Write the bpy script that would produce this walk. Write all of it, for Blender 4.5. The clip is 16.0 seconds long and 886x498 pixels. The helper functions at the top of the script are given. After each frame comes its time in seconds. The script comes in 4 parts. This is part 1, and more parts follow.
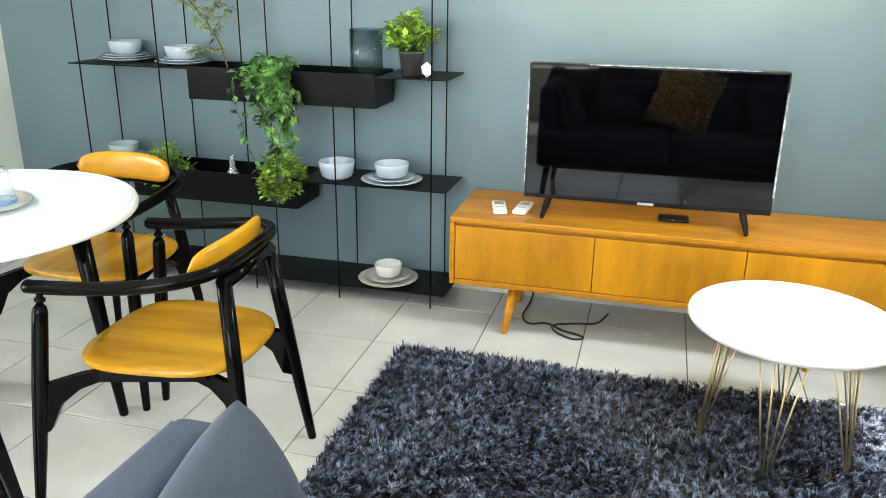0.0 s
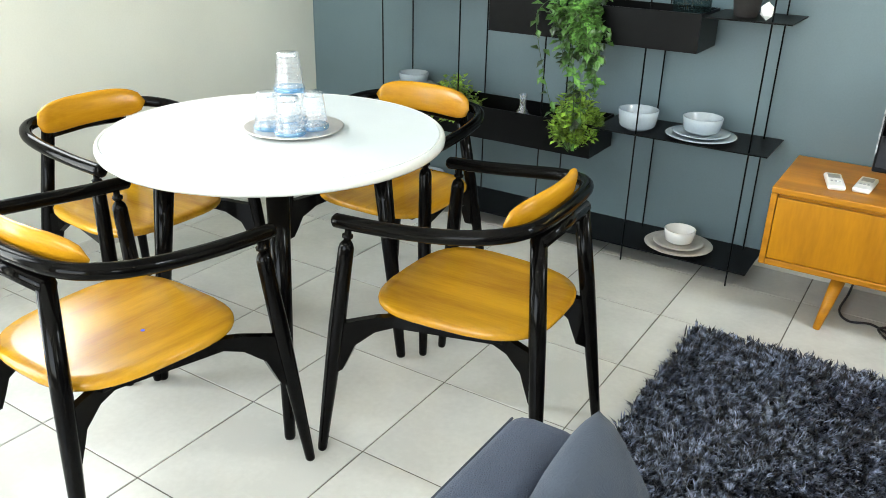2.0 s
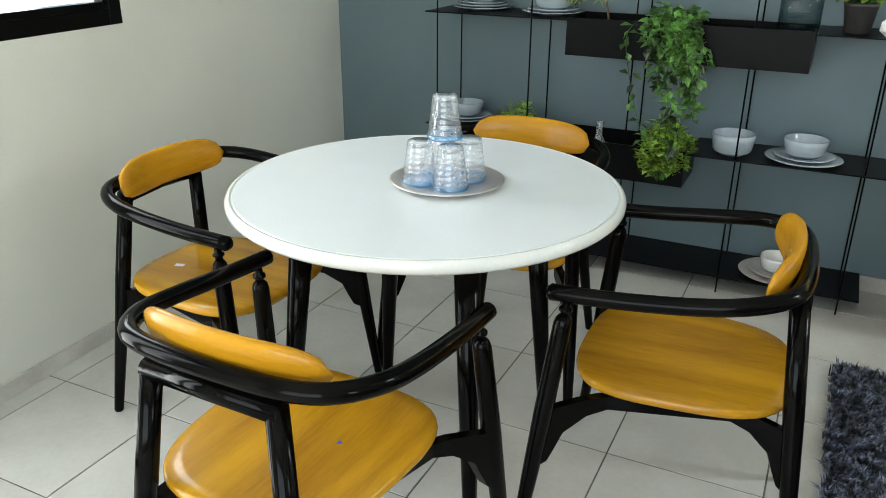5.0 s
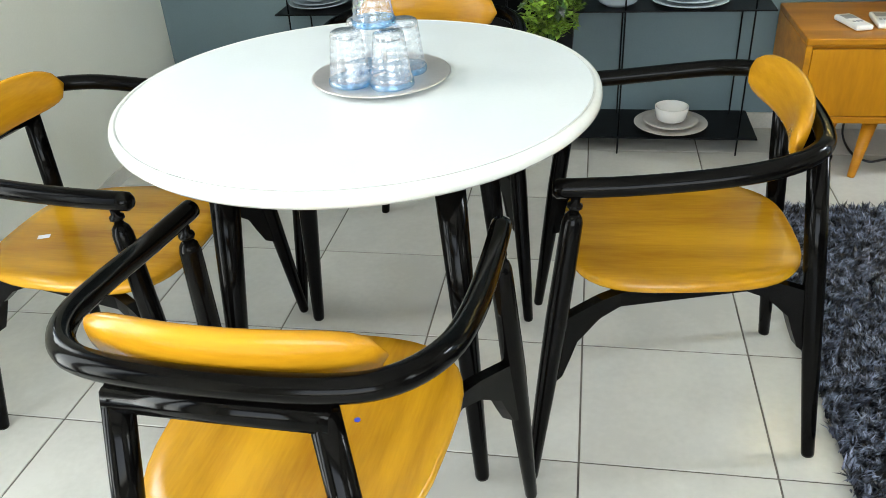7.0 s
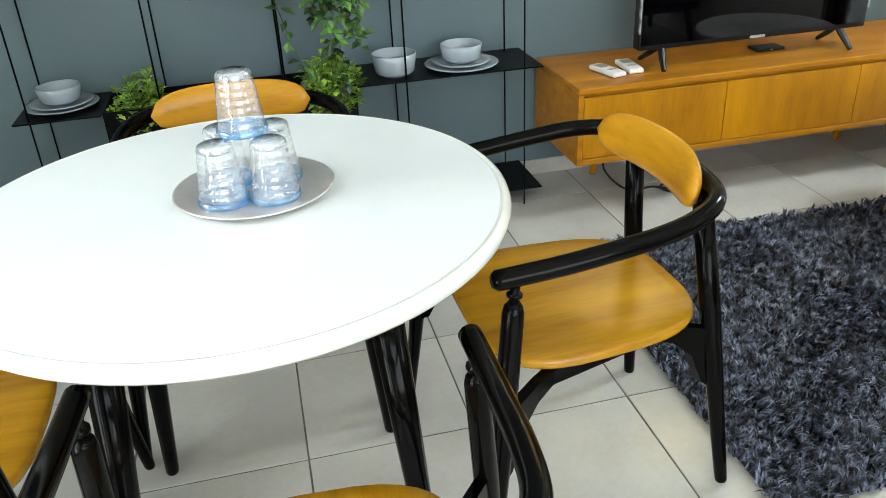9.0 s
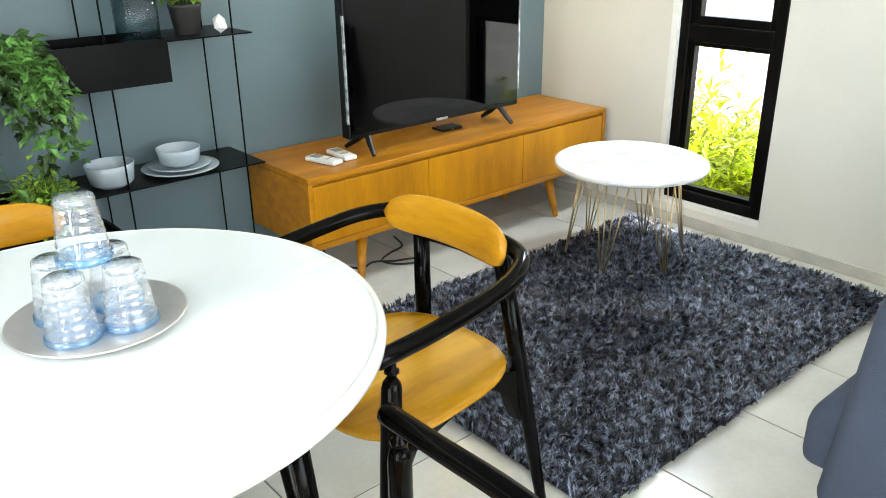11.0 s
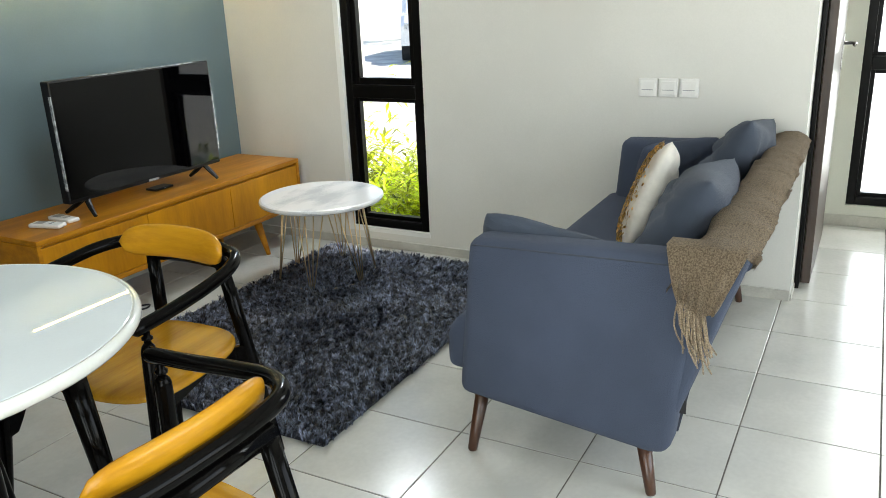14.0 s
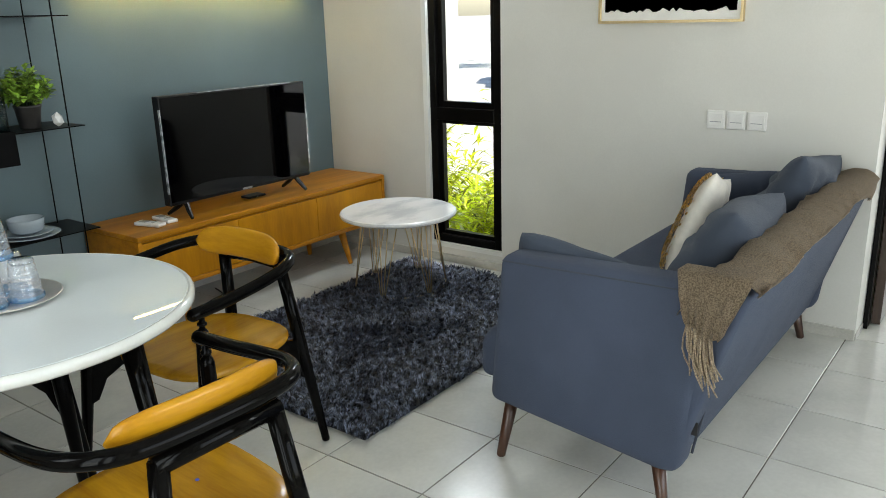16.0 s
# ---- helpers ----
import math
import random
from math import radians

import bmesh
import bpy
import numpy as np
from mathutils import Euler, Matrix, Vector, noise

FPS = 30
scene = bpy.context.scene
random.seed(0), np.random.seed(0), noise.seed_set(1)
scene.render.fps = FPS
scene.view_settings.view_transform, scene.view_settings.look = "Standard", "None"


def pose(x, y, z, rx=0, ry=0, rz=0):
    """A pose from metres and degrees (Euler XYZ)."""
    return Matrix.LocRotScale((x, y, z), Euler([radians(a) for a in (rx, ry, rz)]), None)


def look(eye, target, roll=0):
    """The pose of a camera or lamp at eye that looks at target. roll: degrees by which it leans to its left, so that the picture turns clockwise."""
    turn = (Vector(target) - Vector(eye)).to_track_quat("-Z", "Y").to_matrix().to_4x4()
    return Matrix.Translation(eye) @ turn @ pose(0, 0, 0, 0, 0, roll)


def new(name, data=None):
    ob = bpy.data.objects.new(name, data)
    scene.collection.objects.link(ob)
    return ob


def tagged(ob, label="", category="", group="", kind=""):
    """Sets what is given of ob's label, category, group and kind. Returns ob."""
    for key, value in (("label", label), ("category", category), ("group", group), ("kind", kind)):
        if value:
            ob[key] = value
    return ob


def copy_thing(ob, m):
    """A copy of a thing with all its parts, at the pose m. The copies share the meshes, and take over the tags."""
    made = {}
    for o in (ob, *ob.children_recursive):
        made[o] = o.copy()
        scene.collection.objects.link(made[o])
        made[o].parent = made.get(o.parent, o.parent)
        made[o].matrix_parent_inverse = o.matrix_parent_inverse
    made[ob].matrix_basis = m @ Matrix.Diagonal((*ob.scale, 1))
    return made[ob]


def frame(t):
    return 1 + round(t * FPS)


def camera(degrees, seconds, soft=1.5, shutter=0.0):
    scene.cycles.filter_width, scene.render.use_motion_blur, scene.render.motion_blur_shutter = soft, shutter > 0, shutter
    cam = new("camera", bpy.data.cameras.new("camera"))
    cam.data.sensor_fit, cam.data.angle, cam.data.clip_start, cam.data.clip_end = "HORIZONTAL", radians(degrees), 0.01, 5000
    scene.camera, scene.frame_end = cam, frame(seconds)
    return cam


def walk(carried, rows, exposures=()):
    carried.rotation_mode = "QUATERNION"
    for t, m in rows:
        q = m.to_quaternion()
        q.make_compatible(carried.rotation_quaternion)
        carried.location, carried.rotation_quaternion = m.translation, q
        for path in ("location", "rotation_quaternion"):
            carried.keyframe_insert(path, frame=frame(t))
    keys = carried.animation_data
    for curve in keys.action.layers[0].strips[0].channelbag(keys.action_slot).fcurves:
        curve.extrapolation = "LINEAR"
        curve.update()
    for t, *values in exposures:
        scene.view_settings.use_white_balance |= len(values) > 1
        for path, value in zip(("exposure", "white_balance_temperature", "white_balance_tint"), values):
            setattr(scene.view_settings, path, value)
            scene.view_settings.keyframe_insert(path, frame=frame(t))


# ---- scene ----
cam = camera(58.1, 16.0, soft=0.6)
METRES, EYE, TILT, LEAN, TURN = 3.477, 1.394, 0.0, 0.0, 14.9
ROWS = [
    (0.0, 0.0, 0.0, 0.0, 0.23, -19.31, -0.66),
    (0.5, -0.0102, 0.0202, -0.0102, 2.56, -22.31, -0.52),
    (1.0, -0.0267, 0.0457, -0.013, 5.73, -23.58, 0.13),
    (1.5, -0.0491, 0.0653, -0.0128, 11.57, -23.58, -0.1),
    (2.0, -0.0752, 0.0671, -0.0137, 17.97, -23.8, -1.18),
    (2.5, -0.1154, 0.0629, -0.0137, 21.23, -24.23, -1.89),
    (3.0, -0.1569, 0.0613, -0.0153, 23.0, -24.97, -1.78),
    (5.5, -0.3007, 0.1123, -0.0151, 5.25, -23.24, -0.01),
    (6.0, -0.3268, 0.1193, -0.0215, -0.06, -26.01, 0.65),
    (6.5, -0.3566, 0.1486, -0.0326, -1.84, -28.44, 1.82),
    (7.0, -0.3731, 0.1798, -0.0365, -5.35, -31.06, 3.1),
    (7.5, -0.3868, 0.199, -0.0403, -10.74, -32.32, 3.32),
    (8.0, -0.428, 0.2153, -0.0346, -17.18, -31.0, 3.26),
    (10.5, -0.5019, 0.3038, -0.024, -47.87, -24.17, 0.9),
    (11.0, -0.553, 0.3059, -0.0169, -55.79, -22.6, 0.72),
    (11.5, -0.5824, 0.2891, -0.0127, -59.63, -20.84, 1.19),
    (12.0, -0.6129, 0.2546, -0.0121, -60.83, -20.11, 1.8),
    (12.5, -0.6362, 0.2334, -0.0088, -63.5, -19.32, 1.68),
    (13.0, -0.6753, 0.2308, -0.0066, -67.63, -18.98, 1.69),
    (13.5, -0.7074, 0.2221, -0.0049, -72.04, -18.56, 2.02),
    (14.0, -0.7237, 0.2035, -0.0046, -76.95, -18.23, 2.27),
    (14.5, -0.7236, 0.1797, -0.0066, -77.56, -18.6, 2.82),
    (15.0, -0.7286, 0.1509, -0.0059, -73.84, -17.87, 3.0),
    (15.5, -0.7428, 0.1343, -0.0001, -70.54, -16.68, 2.39),
    (16.0, -0.7521, 0.1253, 0.0024, -68.13, -16.42, 1.49),
]
EXPO = [(0.0, 2.5), (0.5, 2.4), (1.0, 2.3), (2.5, 2.18), (3.2, 2.0), (5.5, 1.4), (6.0, 2.16), (7.0, 1.91), (7.5, 2.08), (8.0, 1.71), (10.5, 2.09), (11.0, 2.06), (12.0, 2.15), (12.5, 2.09), (13.0, 1.71), (13.5, 1.82), (14.0, 1.29), (14.5, 1.24), (15.0, 1.29), (15.5, 1.11), (16.0, 0.92)]
walk(cam, [(t, pose(0, 0, EYE, TILT, LEAN, TURN) @ pose(METRES * x, METRES * y, METRES * z, 90 + pitch, roll, yaw)) for t, x, y, z, yaw, pitch, roll in ROWS],
     exposures=EXPO)

# ---------------- light ----------------
SUN_TO = Vector((0.62, -0.42, 0.95)).normalized()
world = bpy.data.worlds.new("sky")
scene.world = world
world.use_nodes = True
wn = world.node_tree.nodes
sky = wn.new("ShaderNodeTexSky")
sky.sky_type, sky.sun_disc = "NISHITA", False
sky.sun_elevation = math.asin(SUN_TO.z)
sky.sun_rotation = math.atan2(SUN_TO.x, SUN_TO.y)
wn["Background"].inputs["Strength"].default_value = 0.14
world.node_tree.links.new(sky.outputs["Color"], wn["Background"].inputs["Color"])

sun = new("sun", bpy.data.lights.new("sun", "SUN"))
sun.data.energy, sun.data.angle, sun.data.color = 5.0, radians(0.6), (1.0, 0.95, 0.87)
sun.matrix_world = look(SUN_TO * 20, (0, 0, 0))


def window_light(name, eye, target, width, height, watts, color=(0.97, 1.0, 0.98)):
    lamp = new(name, bpy.data.lights.new(name, "AREA"))
    lamp.data.shape, lamp.data.size, lamp.data.size_y = "RECTANGLE", width, height
    lamp.data.energy, lamp.data.color = watts, color
    lamp.matrix_world = look(eye, target)
    return lamp


window_light("daylight_west_door", (-3.45, 0.25, 1.1), (0, 0.25, 1.0), 1.3, 2.0, 24)
window_light("daylight_west_window", (-3.45, 1.55, 1.55), (0, 1.55, 1.3), 0.9, 1.0, 12)
# Added fill lamp behind the camera, outside an invented opening.
window_light("fill_south", (-1.0, -2.05, 1.4), (-1.0, 3.0, 1.1), 2.6, 1.7, 21)
window_light("daylight_hall", (2.75, -0.45, 1.2), (0, -0.45, 1.0), 1.0, 2.0, 22)
window_light("daylight_side_window", (1.02, 2.33, 1.86), (0.05, 2.2, 0.3), 0.36, 0.46, 7.5, (0.88, 0.95, 1.0))


# ---------------- materials ----------------
def mat(name, color, rough=0.5, metal=0.0, vary=0.12, scale=6.0, bump=0.0, bump_scale=120.0, grain=None, dark=None,
        island=0.0, coat=0.0, spec=0.5, sheen=0.0, object_vary=0.0, rough_vary=0.0, span=(0.36, 0.66)):
    m = bpy.data.materials.new(name)
    m.use_nodes = True
    t = m.node_tree
    n, l = t.nodes, t.links
    b = n["Principled BSDF"]
    b.inputs["Roughness"].default_value = rough
    b.inputs["Metallic"].default_value = metal
    b.inputs["Coat Weight"].default_value = coat
    b.inputs["Coat Roughness"].default_value = 0.08
    b.inputs["Specular IOR Level"].default_value = spec
    b.inputs["Sheen Weight"].default_value = sheen
    co = n.new("ShaderNodeTexCoord")
    mp = n.new("ShaderNodeMapping")
    l.new(co.outputs["Object"], mp.inputs["Vector"])
    if object_vary:
        oi, sc = n.new("ShaderNodeObjectInfo"), n.new("ShaderNodeVectorMath")
        sc.operation = "SCALE"
        sc.inputs[0].default_value = (31.0, 17.0, 7.0)
        l.new(oi.outputs["Random"], sc.inputs["Scale"])
        l.new(sc.outputs["Vector"], mp.inputs["Location"])
    if grain:
        mp.inputs["Scale"].default_value = grain
    ns = n.new("ShaderNodeTexNoise")
    ns.inputs["Scale"].default_value, ns.inputs["Detail"].default_value = scale, 6.0
    l.new(mp.outputs["Vector"], ns.inputs["Vector"])
    fine = n.new("ShaderNodeTexNoise")
    fine.inputs["Scale"].default_value, fine.inputs["Detail"].default_value = bump_scale, 4.0
    l.new(mp.outputs["Vector"], fine.inputs["Vector"])
    ramp = n.new("ShaderNodeValToRGB")
    d = dark or tuple(c * (1 - 2 * vary) for c in color)
    lo, hi = ramp.color_ramp.elements
    lo.position, hi.position = span
    lo.color, hi.color = (*d, 1), (*[min(1, c * (1 + vary)) for c in color], 1)
    mixf = n.new("ShaderNodeMath")
    mixf.operation = "MULTIPLY_ADD"
    l.new(fine.outputs["Fac"], mixf.inputs[0])
    mixf.inputs[1].default_value = 0.25
    sub = n.new("ShaderNodeMath")
    sub.operation = "SUBTRACT"
    l.new(ns.outputs["Fac"], sub.inputs[0])
    sub.inputs[1].default_value = 0.125
    l.new(sub.outputs[0], mixf.inputs[2])
    l.new(mixf.outputs[0], ramp.inputs["Fac"])
    last = ramp.outputs["Color"]
    if island or object_vary:
        hsv = n.new("ShaderNodeHueSaturation")
        rng = n.new("ShaderNodeMapRange")
        a = island or object_vary
        rng.inputs["To Min"].default_value, rng.inputs["To Max"].default_value = 1 - a, 1 + a
        if island:
            g = n.new("ShaderNodeNewGeometry")
            l.new(g.outputs["Random Per Island"], rng.inputs["Value"])
        else:
            g = n.new("ShaderNodeObjectInfo")
            l.new(g.outputs["Random"], rng.inputs["Value"])
        l.new(rng.outputs["Result"], hsv.inputs["Value"])
        l.new(last, hsv.inputs["Color"])
        last = hsv.outputs["Color"]
    l.new(last, b.inputs["Base Color"])
    if rough_vary:
        rr = n.new("ShaderNodeMapRange")
        rr.inputs["To Min"].default_value, rr.inputs["To Max"].default_value = rough - rough_vary, rough + rough_vary
        l.new(ns.outputs["Fac"], rr.inputs["Value"])
        l.new(rr.outputs["Result"], b.inputs["Roughness"])
    if bump:
        bp = n.new("ShaderNodeBump")
        bp.inputs["Strength"].default_value, bp.inputs["Distance"].default_value = bump, 0.004
        l.new(fine.outputs["Fac"], bp.inputs["Height"])
        l.new(bp.outputs["Normal"], b.inputs["Normal"])
    return m


def glass(name, color, edge=0.55, ripple=0.0, milky=0.0):
    """Thin clear glass: see-through, glossier towards its edges."""
    m = bpy.data.materials.new(name)
    m.use_nodes = True
    n, l = m.node_tree.nodes, m.node_tree.links
    n.remove(n["Principled BSDF"])
    tr, gl, mix, lw, pw, ma = (n.new("ShaderNode" + k) for k in ("BsdfTransparent", "BsdfGlossy", "MixShader", "LayerWeight", "Math", "Math"))
    tr.inputs["Color"].default_value = (*color, 1)
    gl.inputs["Roughness"].default_value = 0.04
    lw.inputs["Blend"].default_value = 0.5
    pw.operation, ma.operation = "POWER", "MULTIPLY_ADD"
    pw.inputs[1].default_value = 3.0
    l.new(lw.outputs["Facing"], pw.inputs[0])
    l.new(pw.outputs[0], ma.inputs[0])
    ma.inputs[1].default_value, ma.inputs[2].default_value = edge, 0.05 + 0.2 * ripple
    if ripple:
        co, ns, bp = n.new("ShaderNodeTexCoord"), n.new("ShaderNodeTexNoise"), n.new("ShaderNodeBump")
        ns.inputs["Scale"].default_value = 30.0
        bp.inputs["Strength"].default_value, bp.inputs["Distance"].default_value = ripple, 0.01
        l.new(co.outputs["Object"], ns.inputs["Vector"])
        l.new(ns.outputs["Fac"], bp.inputs["Height"])
        l.new(bp.outputs["Normal"], gl.inputs["Normal"])
    l.new(ma.outputs[0], mix.inputs[0])
    if milky:
        df, mx = n.new("ShaderNodeBsdfDiffuse"), n.new("ShaderNodeMixShader")
        df.inputs["Color"].default_value = (0.86, 0.93, 1.0, 1)
        mx.inputs[0].default_value = milky
        l.new(tr.outputs[0], mx.inputs[1])
        l.new(df.outputs[0], mx.inputs[2])
        l.new(mx.outputs[0], mix.inputs[1])
    else:
        l.new(tr.outputs[0], mix.inputs[1])
    l.new(gl.outputs[0], mix.inputs[2])
    l.new(mix.outputs[0], n["Material Output"].inputs["Surface"])
    return m


def glowing(name, color, strength):
    m = bpy.data.materials.new(name)
    m.use_nodes = True
    b = m.node_tree.nodes["Principled BSDF"]
    b.inputs["Emission Color"].default_value = (*color, 1)
    b.inputs["Emission Strength"].default_value = strength
    return m


M_BLUE = mat("blue_grey_paint", (0.124, 0.180, 0.203), 0.5, vary=0.05, scale=1.7, bump=0.05, bump_scale=160)
M_CREAM = mat("cream_paint", (0.70, 0.705, 0.625), 0.6, vary=0.035, scale=1.3, bump=0.05, bump_scale=140)
M_EAST = mat("pale_beige_paint", (0.68, 0.67, 0.62), 0.6, vary=0.035, scale=1.3, bump=0.05, bump_scale=140)
M_WHITE = mat("white_paint", (0.80, 0.80, 0.77), 0.55, vary=0.03, scale=2.0, bump=0.04)
M_CEIL = mat("ceiling_paint", (0.82, 0.82, 0.80), 0.7, vary=0.03, scale=2.0)
M_GROUT = mat("grout", (0.15, 0.135, 0.115), 0.85, vary=0.2, scale=9.0)
M_TILE = mat("floor_tile_glaze", (0.575, 0.575, 0.53), 0.19, vary=0.06, scale=3.2, bump=0.02, bump_scale=60, object_vary=0.03, rough_vary=0.03)
M_SKIRT = mat("skirting_tile", (0.56, 0.545, 0.49), 0.45, vary=0.1, scale=5)
M_SEAT = mat("golden_teak", (0.52, 0.268, 0.009), 0.24, vary=0.12, scale=2.2, grain=(8, 0.9, 8), bump=0.04, bump_scale=22, dark=(0.34, 0.15, 0.004), coat=0.06, spec=0.42, span=(0.30, 0.70))
M_PAD = mat("golden_teak_rest", (0.50, 0.245, 0.010), 0.26, vary=0.12, scale=2.2, grain=(0.9, 8, 8), bump=0.04, bump_scale=22, dark=(0.37, 0.16, 0.005), coat=0.06, spec=0.3, span=(0.30, 0.70))
M_TEAK = mat("console_teak", (0.46, 0.19, 0.006), 0.36, vary=0.14, scale=2.0, grain=(1.3, 10, 14), bump=0.05, bump_scale=20, dark=(0.34, 0.13, 0.006), coat=0.06, spec=0.3, span=(0.30, 0.70))
M_TEAK_V = mat("console_door_teak", (0.50, 0.215, 0.005), 0.34, vary=0.14, scale=2.0, grain=(4.5, 5, 0.9), bump=0.05, bump_scale=20, dark=(0.35, 0.14, 0.006), coat=0.06, spec=0.3, span=(0.30, 0.70))
M_TEAK_D = mat("dark_joint_teak", (0.16, 0.065, 0.02), 0.5, vary=0.1, grain=(2, 12, 12))
M_BLACKWOOD = mat("black_lacquered_wood", (0.0022, 0.0020, 0.0018), 0.13, vary=0.2, scale=8, coat=0.0, spec=0.09, rough_vary=0.04)
M_BLACKMETAL = mat("black_powder_coat", (0.003, 0.0032, 0.0035), 0.36, spec=0.10, vary=0.15, scale=9, bump=0.05, bump_scale=300)
M_FRAME = mat("black_aluminium", (0.0035, 0.0033, 0.003), 0.33, spec=0.12, vary=0.15, scale=7)
# White lacquer; the faint blue in its colour stands in for reflected sky.
M_TABLE = mat("sky_tinted_white_lacquer", (0.745, 0.795, 0.80), 0.018, vary=0.02, scale=3, coat=0.0)
M_TABLE_RIM = mat("white_rim_lacquer", (0.75, 0.77, 0.73), 0.15, vary=0.04, scale=5, coat=0.3)
M_MARBLE = mat("white_marble", (0.74, 0.74, 0.73), 0.16, vary=0.05, scale=3.2, grain=(1, 2.2, 1), dark=(0.52, 0.53, 0.55), coat=0.2, span=(0.34, 0.5))
M_BRASS = mat("brass_wire", (0.80, 0.63, 0.36), 0.42, metal=1.0, vary=0.08)
# Mottled yarn tones also paint in highlights and shade among the tufts.
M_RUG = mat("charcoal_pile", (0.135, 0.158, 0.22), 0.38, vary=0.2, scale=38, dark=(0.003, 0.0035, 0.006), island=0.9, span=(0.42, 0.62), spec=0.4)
M_RUGBASE = mat("rug_backing", (0.018, 0.021, 0.028), 0.9, vary=0.3, scale=9)
M_SOFA = mat("blue_grey_upholstery", (0.058, 0.073, 0.110), 0.9, vary=0.06, scale=5, bump=0.7, bump_scale=420, sheen=0.04, spec=0.25)
M_CUSH = mat("grey_blue_velvet", (0.056, 0.070, 0.096), 0.85, vary=0.07, scale=4, bump=0.5, bump_scale=380, sheen=0.06, spec=0.25)
M_PIPING = mat("sofa_seam", (0.045, 0.052, 0.07), 0.9)
M_LEGWOOD = mat("walnut_leg", (0.055, 0.019, 0.007), 0.35, vary=0.2, grain=(14, 14, 1.5), scale=2, coat=0.3)
M_THROW = mat("brown_knit", (0.37, 0.285, 0.19), 0.95, vary=0.2, scale=260, bump=1.0, bump_scale=420, dark=(0.17, 0.125, 0.08), sheen=0.1)
M_OFFWHITE = mat("offwhite_satin", (0.72, 0.68, 0.60), 0.5, vary=0.08, scale=8, bump=0.1, bump_scale=60, sheen=0.3)
M_GOLD = mat("gold_sequins", (0.70, 0.44, 0.10), 0.28, metal=0.9, vary=0.3, scale=90, island=0.45)
M_CERAMIC = mat("pale_blue_grey_ceramic", (0.36, 0.42, 0.46), 0.25, vary=0.05, scale=8, coat=0.4)
M_CERWHITE = mat("white_ceramic", (0.80, 0.80, 0.78), 0.2, vary=0.03, coat=0.4)
M_TRAY = mat("beige_glazed_plate", (0.56, 0.53, 0.49), 0.3, vary=0.08, scale=9, coat=0.3)
M_PEARL = mat("pearl_grey_lacquer", (0.62, 0.58, 0.55), 0.30, metal=0.6, vary=0.06, scale=7, bump=0.02, bump_scale=90)
M_GLASS = glass("clear_glass", (0.985, 0.995, 1.0), 0.9, 0.4, 0.09)
M_GLASSBLUE = glass("pale_blue_glass", (0.40, 0.74, 1.0), 0.7, 0.5, 0.06)
M_RIBGLASS = glass("smoky_ribbed_glass", (0.70, 0.78, 0.79), 0.5)
M_PANE = glass("window_glass", (0.98, 0.99, 0.98), 0.3)
M_LEAF = mat("plant_leaf", (0.075, 0.18, 0.035), 0.35, vary=0.4, scale=12, island=0.7)
M_LEAFLIGHT = mat("light_plant_leaf", (0.29, 0.47, 0.06), 0.5, vary=0.3, scale=12, island=0.5)
M_LEAFPALE = mat("dry_branch_leaf", (0.22, 0.29, 0.11), 0.6, vary=0.3, scale=12, island=0.4)
M_TWIG = mat("branch_bark", (0.16, 0.10, 0.05), 0.8, vary=0.2)
def leafy(name, color):
    m = mat(name, color, 0.45, vary=0.35, scale=6, island=0.6)
    n, l = m.node_tree.nodes, m.node_tree.links
    tl, mx = n.new("ShaderNodeBsdfTranslucent"), n.new("ShaderNodeMixShader")
    b = n["Principled BSDF"]
    l.new(b.inputs["Base Color"].links[0].from_socket, tl.inputs["Color"])
    mx.inputs[0].default_value = 0.5
    l.new(b.outputs[0], mx.inputs[1])
    l.new(tl.outputs[0], mx.inputs[2])
    l.new(mx.outputs[0], n["Material Output"].inputs["Surface"])
    return m


M_HEDGE = leafy("garden_leaf", (0.58, 0.68, 0.02))
M_POT = mat("dark_pot", (0.045, 0.042, 0.040), 0.5, vary=0.2)
M_SCREEN = mat("tv_screen", (0.0006, 0.0006, 0.0008), 0.03, vary=0.0, spec=0.30)
M_TVBODY = mat("tv_bezel", (0.006, 0.006, 0.007), 0.35, spec=0.2, vary=0.1)
M_FILM = mat("clear_edge_film", (0.55, 0.57, 0.58), 0.12, metal=0.4, vary=0.3, scale=40)
M_PLASTIC = mat("white_plastic", (0.76, 0.75, 0.72), 0.35, vary=0.03)
M_GREYPL = mat("grey_plastic", (0.35, 0.36, 0.36), 0.4)
M_RUBBER = mat("black_rubber", (0.012, 0.012, 0.012), 0.6)
M_CHROME = mat("brushed_steel", (0.6, 0.6, 0.6), 0.25, metal=1.0, vary=0.05)
M_DOOR = mat("dark_brown_door", (0.055, 0.035, 0.025), 0.4, vary=0.2, grain=(12, 12, 1.2), scale=2)
M_ART = mat("picture_canvas", (0.035, 0.045, 0.055), 0.6, vary=0.4, scale=14)
M_PAPER = mat("picture_paper", (0.78, 0.77, 0.73), 0.7, vary=0.04)
M_GROUND = mat("outdoor_paving", (0.55, 0.54, 0.51), 0.8, vary=0.15, scale=2)
M_CAR = mat("silver_car_paint", (0.62, 0.64, 0.66), 0.25, metal=0.3, vary=0.03, coat=0.8)
M_TYRE = mat("tyre_rubber", (0.02, 0.02, 0.02), 0.8)
M_CARGLASS = mat("tinted_car_glass", (0.02, 0.025, 0.03), 0.08)
M_LED = glowing("warm_led", (1.0, 0.70, 0.22), 30.0)
M_BLUEDOT = mat("blue_sticker", (0.05, 0.08, 0.5), 0.4)


